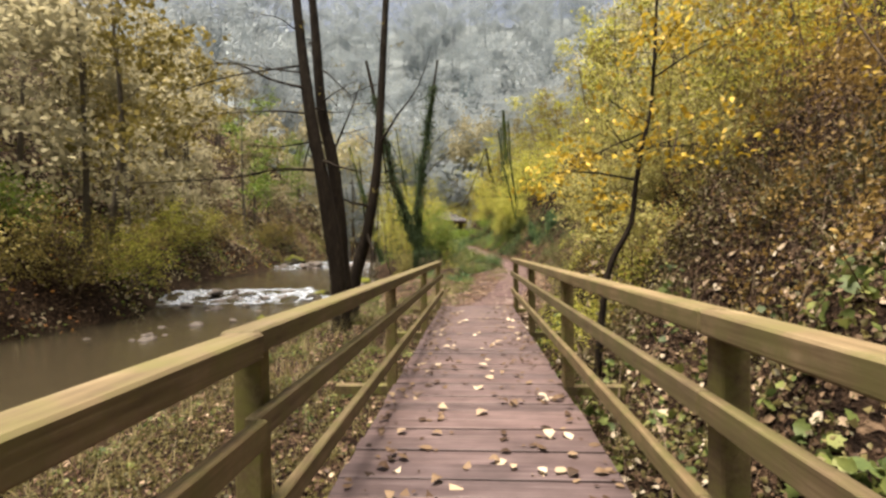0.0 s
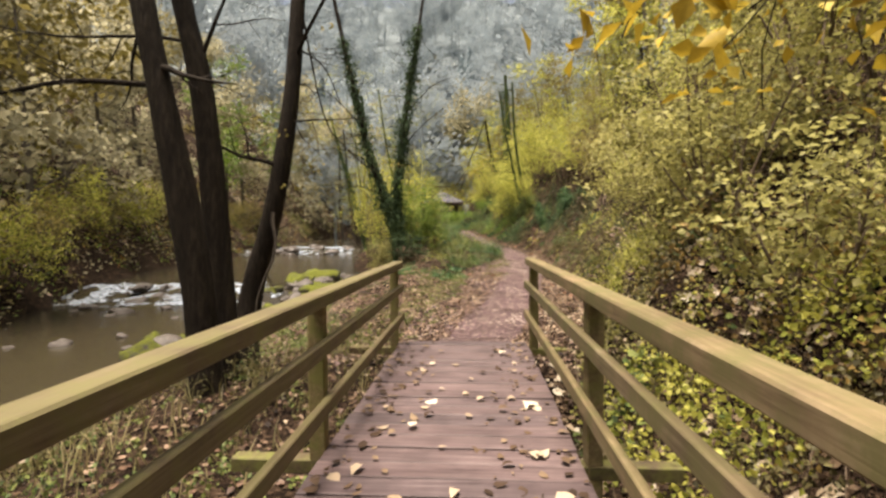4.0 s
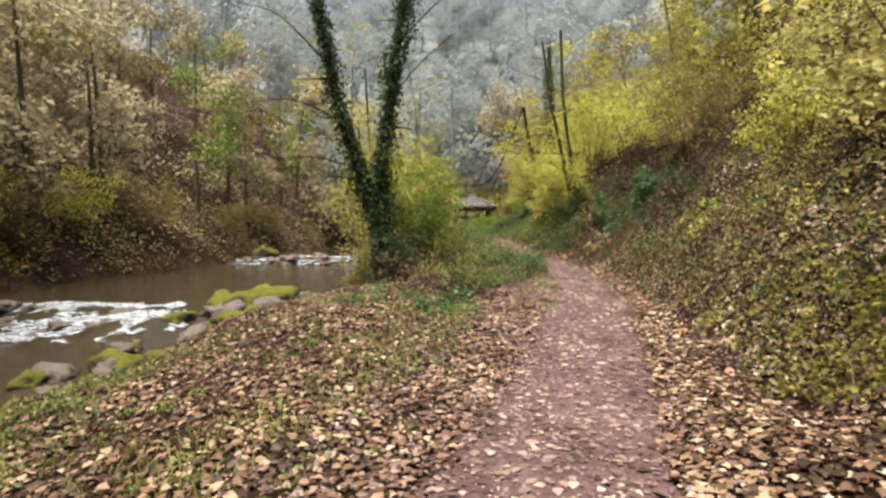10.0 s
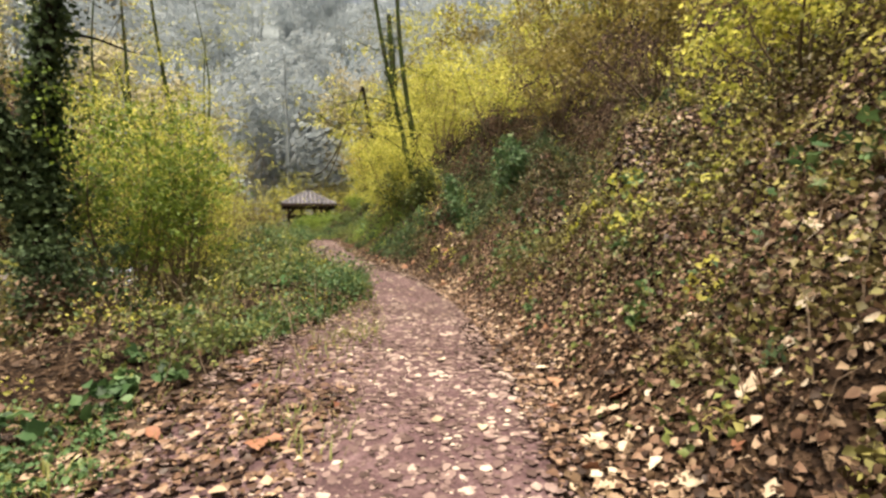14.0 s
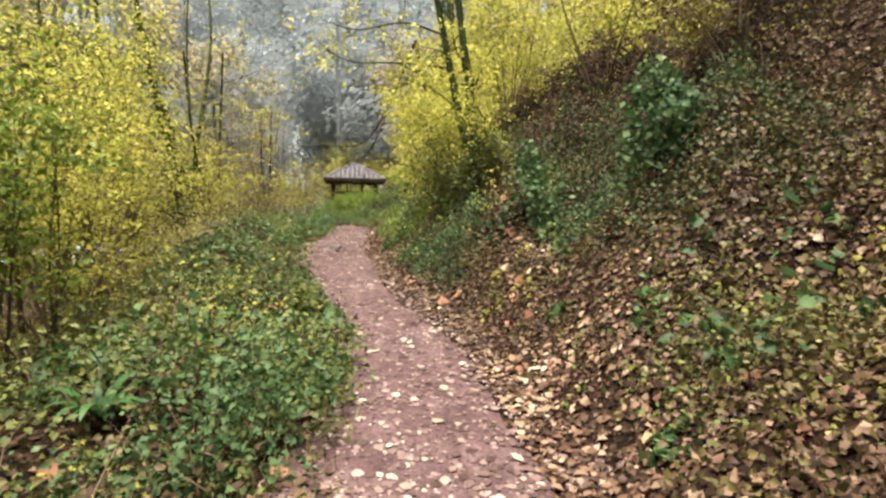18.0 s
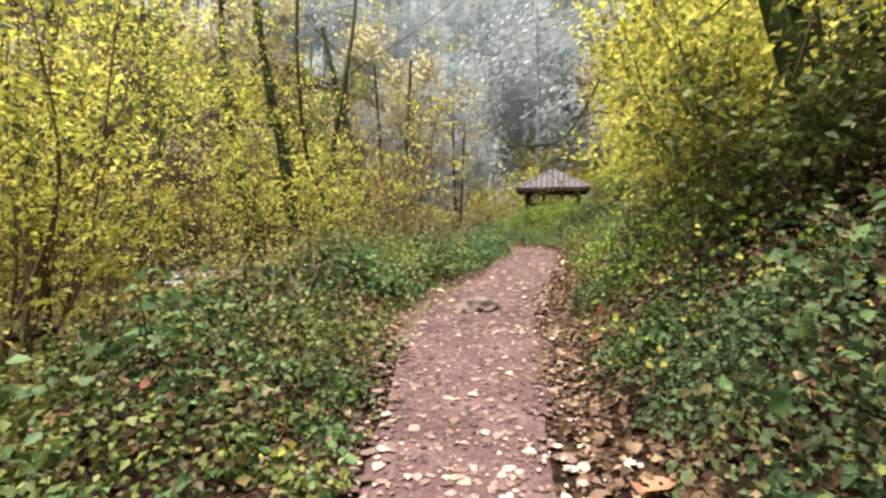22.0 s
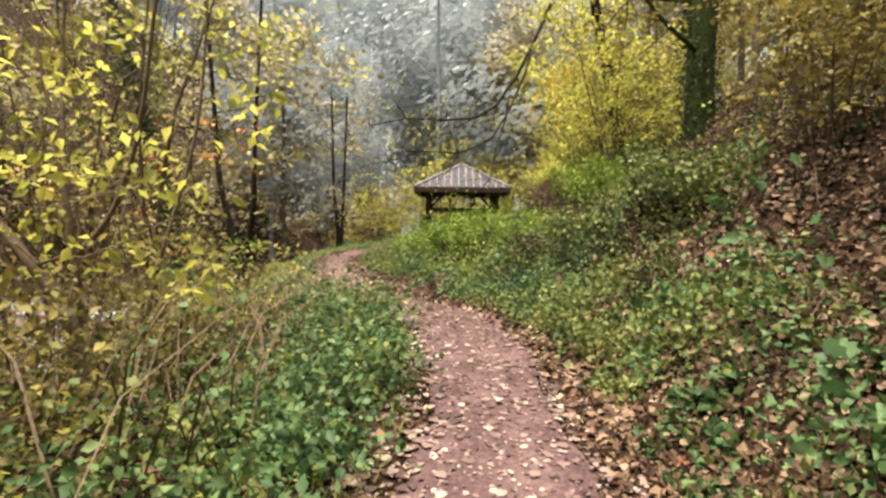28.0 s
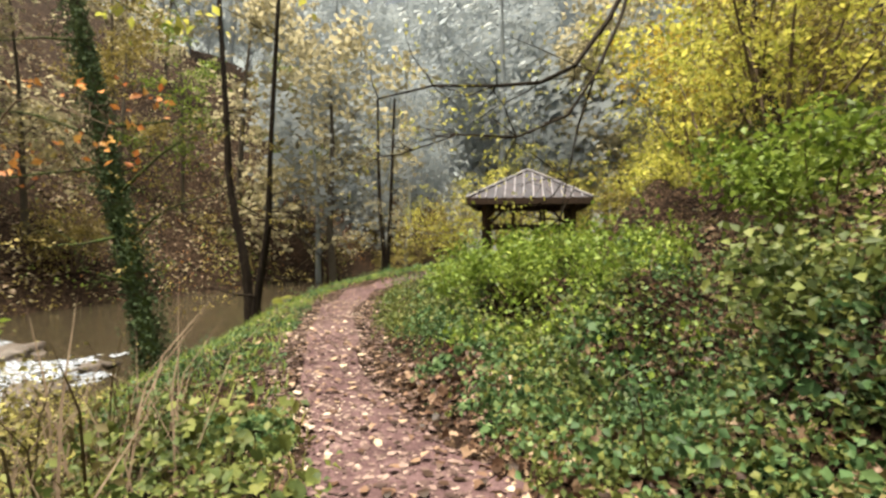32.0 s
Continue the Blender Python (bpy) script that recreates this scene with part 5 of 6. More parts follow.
# bushes on the right-hand slope
for x, y, rad, h, n, leaf in ((4.45, 31.3, 0.9, 2.2, 2600, "leaf_lime"), (4.6, 32.6, 1.0, 2.2, 4000, "leaf_lime"), (4.5, 34.0, 0.8, 1.0, 2000, "leaf_lime"), (4.8, 33.2, 0.9, 1.5, 2600, "leaf_lime"), (5.0, 34.4, 1.2, 3.4, 4200, "leaf_lime"), (5.6, 36.2, 1.2, 3.6, 4200, "leaf_lime"), (6.2, 33.8, 1.6, 4.2, 4600, "leaf_lime"), (6.4, 38.4, 1.5, 3.6, 4200, "leaf_lime"), (6.9, 40.6, 1.5, 3.4, 3600, "leaf_olive"), (5.0, 38.6, 0.8, 1.4, 1600, "leaf_olive"),
                              (6.8, 21.0, 1.2, 1.6, 2600, "leaf_lime"), (7.4, 24.0, 1.4, 2.2, 2800, "leaf_olive"), (6.2, 18.6, 1.2, 1.8, 2800, "leaf_straw"), (8.0, 17.0, 1.6, 2.6, 3400, "leaf_olive"), (7.6, 27.6, 1.6, 2.6, 3000, "leaf_olive"),
                              (6.8, 29.8, 1.4, 2.4, 3000, "leaf_lime"), (4.9, 30.6, 0.9, 1.1, 2600, "leaf_herb"), (7.6, 36.2, 1.6, 4.0, 3600, "leaf_lime"),
                              (5.0, 50.2, 1.2, 4.6, 3600, "leaf_gold"), (5.2, 52.4, 1.3, 5.4, 4000, "leaf_lime"), (5.6, 47.2, 1.3, 3.4, 2400, "leaf_olive"), (5.6, 55.5, 1.6, 6.0, 4000, "leaf_lime"), (7.5, 47.5, 1.6, 4.4, 3400, "leaf_olive")):
    words = {"leaf_straw": "straw-coloured bush on the slope", "leaf_lime": "bushy growth with yellow-green leaves on the slope", "leaf_olive": "thinning olive-brown bush on the slope", "leaf_ivy": "dark ivy mound hanging over the path edge",
             "leaf_herb": "low bramble mound beside the path", "leaf_gold": "tall golden-yellow bush near the shelter"}[leaf]
    woody("bush", (x, y, drop(x, y)), words, "bush", shrub_stems(R, 9, rad, h), R, leaf, n, 0.085, 0.17, "twig", 2, 5, group="bushes of the right-hand slope", rise=0.3)

# waist-high greenery in front of the shelter
for x, y, rad, h, n, leaf in ((1.3, 45.2, 0.9, 1.0, 2600, "leaf_green"), (2.9, 45.6, 1.1, 1.3, 3200, "leaf_green"), (0.4, 47.4, 0.9, 1.0, 2200, "leaf_green"), (2.0, 48.0, 1.1, 1.3, 3000, "leaf_green"),
                              (0.2, 50.2, 1.0, 1.1, 2200, "leaf_green"), (1.6, 51.2, 1.1, 1.3, 2600, "leaf_green"), (4.4, 48.6, 1.1, 1.2, 2600, "leaf_lime"), (4.2, 43.0, 1.0, 1.1, 2600, "leaf_green"), (3.6, 41.3, 0.7, 0.7, 1600, "leaf_herb"),
                              (4.6, 40.2, 0.8, 0.8, 1800, "leaf_herb"), (5.2, 45.2, 1.2, 1.5, 2400, "leaf_herb"), (0.9, 54.0, 1.1, 1.2, 1800, "leaf_green"), (2.8, 53.6, 1.2, 1.4, 2000, "leaf_green"), (-0.6, 52.6, 0.7, 0.7, 1000, "leaf_green")):
    woody("bush", (x, y, drop(x, y)), "waist-high green nettles and brambles before the shelter", "bush", shrub_stems(R, 10, rad, h * 0.62, 0.01), R, leaf, n, 0.085, 0.12, "twig", 1, 5, group="greenery before the shelter", rise=0.4)

# ---------- litter, herbs and grass on the ground ----------
def scatter(n, y0, y1, d0, d1, seed, patch=0.0, freq=1.2):
    """Random places by distance from the path's middle; patch > 0 keeps those where the noise is high."""
    r = np.random.default_rng(seed)
    y = r.uniform(y0, y1, n)
    x = path_x(y) + r.uniform(d0, d1, n)
    if patch:
        keep = sines(x, y, seed + 1, freq, 0.6, 3) + r.normal(0, 0.25, n) > patch - 0.5
        x, y = x[keep], y[keep]
    return x, y, r


def litter(name, n, y0, y1, d0, d1, seed, size, label, lift=0.006, patch=0.0, mat="litter", up=0.84, kind=1):
    x, y, r = scatter(int(n * (2.1 if kind else 1.6)), y0, y1, d0, d1, seed, patch)
    size *= 0.66
    if d0 > 0.5 and y0 > 12 or kind == 0 and d0 > 0.5:
        up *= 0.72
    z = land(x, y) + lift + np.abs(r.normal(0, 0.003 if mat == "pathlitter" else 0.012, len(x))) + 0.022 * ((x - path_x(y) < path_half(y)) & (x - path_x(y) > -path_left(y)))
    me = leaf_mesh(name, np.stack([x, y, z], 1), size, r, up=up, aspect=0.78, kind=kind, spread=0.65, face=lie(x, y), curl=0.3 if mat == "pathlitter" else 1.0)
    return solid(name, me, M[mat], label, "leaves", kind="stuff")


litter("fallen_leaves", 5200, 11.5, 24.5, -1.9, 1.0, 41, 0.085, "tan and brown fallen leaves on the path", mat="pathlitter", lift=0.001, up=0.93)
litter("leaf_scraps", 15000, 11.5, 50, -0.9, 0.8, 141, 0.04, "small brown leaf scraps trodden into the path", lift=0.002, up=0.95, kind=0, mat="pathlitter")
litter("fallen_leaves", 4200, 20, 48, -0.8, 0.85, 42, 0.08, "tan fallen leaves scattered along the path", mat="pathlitter", lift=0.001, up=0.92)
litter("fallen_leaves", 3000, 11.6, 25, -7.2, -4.0, 149, 0.08, "fallen leaves down to the stream bank")
litter("fallen_leaves", 4000, 11.6, 21, -4.6, -0.7, 43, 0.085, "thick brown leaf litter beside the path")
litter("fallen_leaves", 13000, 11, 26, 0.55, 4.2, 44, 0.078, "pale fallen leaves at the foot of the slope")
litter("fallen_leaves", 8000, 26, 40, 0.55, 4.0, 45, 0.068, "brown leaf litter on the slope", mat="deadleaf")
litter("fallen_leaves", 4500, -6, 11.6, 1.0, 6.0, 46, 0.095, "thick brown leaf litter beside the bridge", mat="deadleaf")
litter("fallen_leaves", 11000, 10, 46, 4.0, 10.0, 47, 0.1, "brown leaf litter high on the slope", kind=0, mat="deadleaf")
litter("fallen_leaves", 2600, 20, 42, -4.2, -0.55, 48, 0.08, "fallen leaves among the verge plants", mat="deadleaf")
litter("fallen_leaves", 3000, -6, 11.4, -5.5, -1.0, 49, 0.085, "fallen leaves in the dry grass beside the bridge")
for s_, (y0, y1, d0, d1, n_) in enumerate(((11.2, 24, 0.6, 5.2, 9500), (24, 36, 0.6, 5.2, 9000), (36, 50, 0.6, 5.2, 5000), (-4, 11.2, 1.0, 5.5, 8000), (11.5, 21, -4.4, -0.6, 6000), (11.5, 25.5, -7.6, -3.8, 6000), (20, 42, -3.8, -0.6, 3000))):
    litter("leaf_mat", n_, y0, y1, d0, d1, 350 + s_, 0.066, "dense mat of small brown leaves", up=0.6, kind=0, lift=0.012, mat="deadleaf" if s_ in (0, 1, 2, 3, 6) else "litter")
litter("fallen_leaves", 3200, 34, 43, 0.55, 2.6, 450, 0.1, "tan and brown leaves among the herbs", up=0.6, kind=2)
litter("fallen_leaves", 5000, 40, 60, -4.5, 5.0, 50, 0.085, "fallen leaves along the far path")

litter("pale_leaves", 480, 10.5, 20, 0.7, 3.4, 143, 0.13, "large pale fallen leaves at the foot of the slope", mat="palelitter", kind=2)
litter("pale_leaves", 420, -3, 11, 1.05, 3.6, 145, 0.15, "large tan leaves lying beside the bridge", mat="palelitter", kind=2)
litter("russet_leaves", 130, 17, 46, 0.75, 2.4, 146, 0.19, "large russet fallen leaves at the foot of the slope", mat="redleaf", up=0.7, kind=2)
litter("russet_leaves", 70, 20, 42, -2.2, -0.7, 147, 0.18, "large russet fallen leaves on the verge", mat="redleaf", up=0.7, kind=2)
litter("pale_leaves", 170, 18, 48, -1.0, 2.4, 144, 0.1, "pale fallen leaves beside the path", mat="palelitter", kind=2)

# leaves lying on the deck and the rails
r = np.random.default_rng(61)
y = r.uniform(-3, 11.4, 800)
p = np.array([on_bridge(a, b, 0.012) for a, b in zip(y, np.sign(r.uniform(-1, 1, 800)) * 0.78 * r.uniform(0, 1, 800) ** 0.45)])
solid("deck_leaves", leaf_mesh("deck_leaves", p, 0.065, r, up=0.8, aspect=0.7, kind=1, spread=0.6), M["deadleaf"], "wet fallen leaves lying on the bridge deck", "leaves", kind="stuff")


def herbs(name, n, y0, y1, d0, d1, seed, size, tall, mat, label, patch=0.35, up=0.38, freq=1.2, kind=0):
    per = 22
    x, y, r = scatter(int(n * 2.9 / per), y0, y1, d0, d1, seed, patch, freq)
    if d0 < 0:
        keep = x - path_x(y) < 0.02 - path_left(y)
        x, y = x[keep], y[keep]
    if d0 > 0:
        keep = x - path_x(y) > 1.0 - 0.24 * np.clip((y - 34) / 3, 0, 1) + 1.15 * np.exp(-((y - 14.3) / 3.2) ** 2)
        x, y = x[keep], y[keep]
    size *= 0.56
    hh = tall * (0.25 + 1.05 * np.clip(sines(x, y, seed + 5, 2.2, 0.9, 4) + 0.45, 0, 1) ** 1.5) * r.uniform(0.6, 1.2, len(x))
    wide = 0.06 + hh * r.uniform(0.25, 0.55, len(x))
    x, y, hh, wide = (np.repeat(v, per) for v in (x, y, hh, wide))
    a, q = r.uniform(0, 6.283, len(x)), np.sqrt(r.uniform(0, 1, len(x)))
    ox, oy = np.cos(a) * q * wide, np.sin(a) * q * wide
    z = land(x + ox, y + oy) + 0.015 + hh * (1 - 0.65 * q**2) * r.uniform(0.35, 1, len(x))
    out = np.stack([ox / wide * 0.7, oy / wide * 0.7, np.full(len(x), 0.6)], 1) + 0.5 * lie(x, y)
    me = leaf_mesh(name, np.stack([x + ox, y + oy, z], 1), size, r, up=up * (0.65 if d0 > 0 else 1.0), aspect=0.95 if kind else 0.75, droop=0.15, kind=kind, spread=0.5, face=unit(out))
    return solid(name, me, M[mat], label, "plants", kind="stuff")


herbs("verge_herbs", 10000, 19.8, 24.5, -4.0, -1.0, 71, 0.06, 0.3, "leaf_nettle", "low nettles and ivy on the path verge", 0.38)
herbs("verge_herbs", 15000, 21.5, 33, -3.4, -0.6, 72, 0.075, 0.5, "leaf_herb", "dense green nettles and brambles on the verge", 0.42)
herbs("verge_herbs", 5000, 33, 41.5, -1.9, -0.6, 372, 0.075, 0.5, "leaf_herb", "green brambles along the path edge", 0.42)
herbs("verge_scrub", 9000, 33, 42, -4.6, -1.6, 373, 0.065, 0.9, "leaf_weed", "brown withered scrub on the bank", 0.3)
herbs("verge_nettles", 10000, 22, 41.5, -1.7, -0.6, 172, 0.085, 0.5, "leaf_nettle", "patches of deep green nettles on the verge", 0.6)
herbs("verge_scrub", 12000, 26, 42, -4.6, -2.2, 176, 0.07, 0.9, "leaf_straw", "yellow-olive scrub behind the verge", 0.3)
herbs("verge_sprigs", 1600, 21, 42, -3.4, -0.8, 173, 0.065, 0.7, "leaf_lime", "taller yellow-green sprigs standing over the verge", 0.5, 0.45)
herbs("slope_sprigs", 1700, 15, 34, 0.9, 5.5, 174, 0.07, 0.6, "leaf_lime", "yellow-green sprigs standing out of the slope", 0.7, 0.5)
herbs("slope_nettles", 2800, 17, 34, 1.0, 5.5, 175, 0.075, 0.45, "leaf_nettle", "patches of green leaves on the slope", 0.65)
herbs("verge_herbs", 8000, 22.0, 42, -4.5, -0.9, 73, 0.07, 0.5, "leaf_bramble", "yellowing brambles on the verge", 0.4)
herbs("verge_herbs", 12000, 41, 60, -4.6, -0.6, 74, 0.07, 0.25, "leaf_nettle", "green herbs on the stream bank", 0.2)
herbs("verge_herbs", 5000, 11.8, 18, -6.0, -3.0, 75, 0.055, 0.15, "leaf_herb", "sparse green herbs by the stones", 0.75)
herbs("slope_brambles", 5500, 17, 50, 0.9, 2.0, 76, 0.075, 0.4, "leaf_herb", "green brambles and ivy at the foot of the slope", 0.68)
herbs("slope_brambles", 12000, 13.5, 27, 1.5, 5.0, 93, 0.07, 0.55, "leaf_bramble", "tangled yellowing brambles covering the slope", 0.15)
herbs("slope_brambles", 4500, 13.5, 27, 1.6, 5.5, 94, 0.07, 0.6, "leaf_straw", "straw-coloured brambles covering the slope", 0.25)
herbs("slope_brambles", 14000, 14, 32, 1.3, 6.5, 77, 0.07, 0.5, "leaf_bramble", "yellowing brambles on the slope", 0.5)
herbs("slope_brambles", 4500, 40, 50, 1.3, 6.5, 277, 0.07, 0.5, "leaf_bramble", "yellowing brambles above the shelter path", 0.5)
herbs("slope_nettles", 3600, 35, 42, 0.75, 1.9, 278, 0.085, 0.35, "leaf_nettle", "low blue-green nettles at the path edge", 0.75, freq=2.0)
herbs("slope_ivy", 4500, 31.5, 40, 2.2, 5.5, 279, 0.075, 0.4, "leaf_ivy", "dark ivy on the steep bank", 0.7, freq=1.6)
herbs("slope_brambles", 2500, 14, 32, 1.8, 7.5, 78, 0.065, 0.55, "leaf_lime", "yellow-green brambles on the slope", 0.5)
herbs("slope_ivy", 3600, 25.5, 29.5, 2.0, 3.6, 92, 0.07, 0.55, "leaf_ivy", "ivy hanging down the bank beside the path", 0.35)
herbs("slope_ivy", 9000, 17, 48, 1.6, 5.5, 79, 0.075, 0.5, "leaf_ivy", "dark ivy spreading over the slope", 0.75, freq=0.8)
herbs("slope_brambles", 9000, -5, 11.5, 1.3, 5.0, 80, 0.075, 0.5, "leaf_bramble", "sparse brambles beside the bridge", 0.5)
herbs("slope_brambles", 11000, 39.5, 52, 0.8, 5.0, 81, 0.075, 0.45, "leaf_nettle", "green nettles and brambles near the shelter", 0.35)


herbs("slope_brambles", 9000, 39, 48, 0.75, 3.0, 299, 0.08, 0.55, "leaf_herb", "yellow-green brambles crowding the path", 0.25)
herbs("slope_brambles", 4500, 34.5, 40, 0.75, 1.8, 301, 0.08, 0.45, "leaf_herb", "yellow-green brambles at the path edge", 0.6)
herbs("slope_sprigs", 3000, 40, 48, 1.2, 4.0, 300, 0.09, 0.9, "leaf_green", "tall fresh sprigs standing over the brambles", 0.4)
herbs("slope_straw", 18000, 9, 20, 1.35, 6.0, 87, 0.08, 0.6, "leaf_straw", "pale yellow-olive undergrowth covering the slope", 0.3)
herbs("verge_nettles", 2200, 33, 41.3, -1.3, -0.62, 97, 0.085, 0.6, "leaf_nettle", "knee-high nettles crowding the path edge", 0.45)
herbs("verge_nettles", 1800, 36.3, 39.2, -1.5, -0.7, 297, 0.08, 0.65, "leaf_nettle", "thick nettles hiding the bend of the path", 0.1)
herbs("verge_herbs", 2600, 33, 41.3, -1.8, -0.65, 197, 0.075, 0.6, "leaf_herb", "yellowing herbs mixed into the nettles", 0.35)
herbs("slope_brambles", 12000, -5, 11.5, 1.2, 5.5, 99, 0.08, 0.7, "leaf_bramble", "golden-brown brambles beside the bridge", 0.3)
herbs("slope_brambles", 2000, 30, 35, 1.0, 2.3, 198, 0.075, 0.8, "leaf_green", "fresh green brambles leaning over the path edge", 0.25)
herbs("slope_weeds", 6000, 22, 34, 0.95, 4.0, 199, 0.075, 0.4, "leaf_weed", "withered brown-green brambles at the foot of the slope", 0.35)
herbs("slope_ochre", 15000, -5, 12, 2.2, 9.0, 298, 0.085, 1.1, "leaf_ochre", "ochre-brown undergrowth covering the slope by the bridge", 0.25)
herbs("slope_weeds", 9000, -4, 11.5, 1.1, 5.5, 98, 0.08, 0.5, "leaf_weed", "withered brown-olive brambles beside the bridge", 0.3)
herbs("slope_dead_leaves", 15000, 30, 41, 1.5, 6.5, 288, 0.08, 0.35, "deadleaf", "dark russet leaves on the steep bank", 0.3)
herbs("slope_dead_leaves", 24000, 15, 37, 0.8, 6.0, 88, 0.07, 0.45, "deadleaf", "curled russet-brown leaves caught in the slope undergrowth", 0.3)
herbs("slope_dead_leaves", 7000, 36.5, 43.5, 2.6, 6.5, 388, 0.075, 0.5, "deadleaf", "curled brown leaves on the steep bank near the shelter", 0.2)
herbs("verge_ivy", 1100, 29.5, 34, -3.0, -1.3, 501, 0.13, 0.32, "leaf_ivy", "broad dark ivy leaves on the verge", 0.35, kind=2)
herbs("verge_dead_leaves", 2600, 20, 42, -3.6, -0.7, 89, 0.085, 0.3, "deadleaf", "curled brown leaves among the verge plants", 0.4)
herbs("verge_herbs", 6000, 12.5, 21, -4.5, -1.1, 90, 0.05, 0.12, "leaf_herb", "low green herbs in the leaf litter", 0.55)


def grass(name, n, y0, y1, d0, d1, seed, tall, mat, label, patch=0.3):
    x, y, r = scatter(n, y0, y1, d0, d1, seed, patch)
    m_ = len(x)
    a, h = r.uniform(0, 6.28, m_), tall * r.uniform(0.4, 1.1, m_)
    lean, w = r.uniform(0.2, 1.3, m_) * h, 0.004 + 0.004 * r.uniform(0, 1, m_)
    base = np.stack([x, y, land(x, y) - 0.01], 1)
    d, s = np.stack([np.cos(a), np.sin(a), 0 * a], 1), np.stack([-np.sin(a), np.cos(a), 0 * a], 1)
    mid = base + d * (lean * 0.3)[:, None] + np.array([0, 0, 1.0]) * (h * 0.6)[:, None]
    tip = base + d * lean[:, None] + np.array([0, 0, 1.0]) * (h * 0.95)[:, None]
    v = np.stack([base - s * w[:, None], base + s * w[:, None], mid + s * w[:, None] * 0.7, mid - s * w[:, None] * 0.7, tip], 1)
    k = np.arange(m_)[:, None] * 5
    me = mesh_np(name, v.reshape(-1, 3), [k + [0, 1, 2, 3], k + [3, 2, 4]])
    return solid(name, me, M[mat], label, "grass", kind="stuff")


for s_, (y0, y1, d0, d1, n_, mat_, words) in enumerate(((18.5, 33, -2.6, -0.6, 1100, "leaf_nettle", "broad green leaves along the verge"), (33, 41.5, -2.4, -0.6, 900, "leaf_herb", "broad yellowing leaves along the verge"),
                                                          (19, 36, 0.9, 3.0, 750, "leaf_nettle", "broad ivy leaves at the foot of the slope"), (36, 46, 0.8, 2.6, 650, "leaf_nettle", "broad fresh leaves beside the path"),
                                                          (-3, 11, 1.0, 3.0, 700, "leaf_herb", "broad leaves beside the bridge"), (13, 24, 1.8, 4.0, 700, "leaf_lime", "broad yellow-green leaves on the slope"))):
    herbs("broad_leaves", n_, y0, y1, d0, d1, 400 + s_ * 7, 0.15, 0.45, mat_, words, 0.45, 0.45, kind=2)
herbs("ivy_hedge", 5500, 28.2, 33.0, 0.85, 1.7, 85, 0.065, 0.6, "leaf_ivy", "dark ivy bank hanging over the path edge", 0.2)
r = np.random.default_rng(311)
a, q = r.uniform(0, 1, 3400), r.uniform(0, 1, 3400)
x, y = 5.3 + 0.95 * a, 28.5 - 2.3 * a
keep = sines(a * 3, q * 2, 312, 2.5, 0.7, 3) > -0.2
hang = np.stack([x, y, land(x, y) - 0.15 + (0.6 + 0.5 * np.sin(a * 9 + 1)) * q], 1) + np.stack([-0.8 + 0 * a, -0.6 + 0 * a, 0 * a], 1) * (0.1 + 0.16 * np.sin(q * 2.6) + r.normal(0, 0.13, 3400))[:, None]
solid("ivy_curtain", leaf_mesh("ivy_curtain", hang[keep], 0.068, r, up=0.3, aspect=0.9, droop=0.6, kind=0, face=np.array([-0.7, -0.6, 0.5])), M["leaf_nettle"], "large-leaved ivy hanging over the bank", "ivy", kind="stuff")
grass("dry_grass", 3600, -5, 12, -5.5, -0.9, 91, 0.42, "grass", "long dry grass on the bank beside the bridge", 0.15)
grass("bank_grass", 9000, 12, 21, -5.0, -1.6, 92, 0.12, "drygreen", "short dull green grass near the stream stones", 0.5)
grass("bank_grass", 6000, 12, 25, -7.4, -4.2, 96, 0.14, "drygreen", "dull green grass down to the water", 0.4)
grass("bank_grass", 16000, 42, 66, -5.0, -0.6, 93, 0.16, "greengrass", "bright green grass on the stream bank", 0.0)
grass("verge_grass", 4500, 18, 42, -1.3, -0.5, 94, 0.14, "drygreen", "green grass along the path edge", 0.3)

grass("verge_twigs", 1500, 33, 42, -4.0, -1.0, 181, 1.1, "twig", "bare brown bramble stems standing in the verge", 0.3)
grass("verge_twigs", 450, 21, 33, -3.2, -0.9, 182, 0.7, "twig", "bare brown stems among the verge plants", 0.4)
grass("slope_twigs", 1400, 12, 50, 1.3, 6.0, 183, 0.6, "twig", "thin brown bramble stems on the slope", 0.3)
grass("slope_twigs", 900, -4, 11.5, 1.1, 5.0, 184, 0.8, "twig", "thin brown stems beside the bridge", 0.3)
herbs("bridge_weeds", 17000, -4, 11.5, -5.0, -0.9, 82, 0.06, 0.4, "leaf_weed", "tangled olive weeds beside the bridge", 0.3)
herbs("bridge_weeds", 5000, -2, 12, -5.0, -0.9, 83, 0.07, 0.3, "leaf_herb", "patches of green weeds beside the bridge", 0.6)
herbs("slope_brambles", 9000, 8, 17, 1.3, 4.5, 84, 0.085, 0.7, "leaf_lime", "yellow-green growth under the bushes", 0.5)

# pale leaves on the boards, and single leaves caught on the handrails
r = np.random.default_rng(62)
y = r.uniform(-1, 11.3, 90)
p = np.array([on_bridge(a, b, 0.014) for a, b in zip(y, r.uniform(-0.75, 0.75, 90))])
solid("deck_leaves", leaf_mesh("deck_leaves", p, 0.095, r, up=0.88, aspect=0.75, kind=1, spread=0.4), M["palelitter"], "pale fallen leaves scattered on the bridge deck", "leaves", kind="stuff")
for y, off in ((6.55, 0.86), (8.9, 0.85), (9.9, 0.83)):
    p = on_bridge(y, off, 1.044)
    me = leaf_mesh("fallen_leaf", np.zeros((1, 3)), 0.09, r, up=0.9, aspect=0.7, kind=1)
    ob = solid("fallen_leaf", me, M["palelitter"], "single pale leaf lying on the handrail", "leaf", "leaves on the handrails")
    ob.location = p

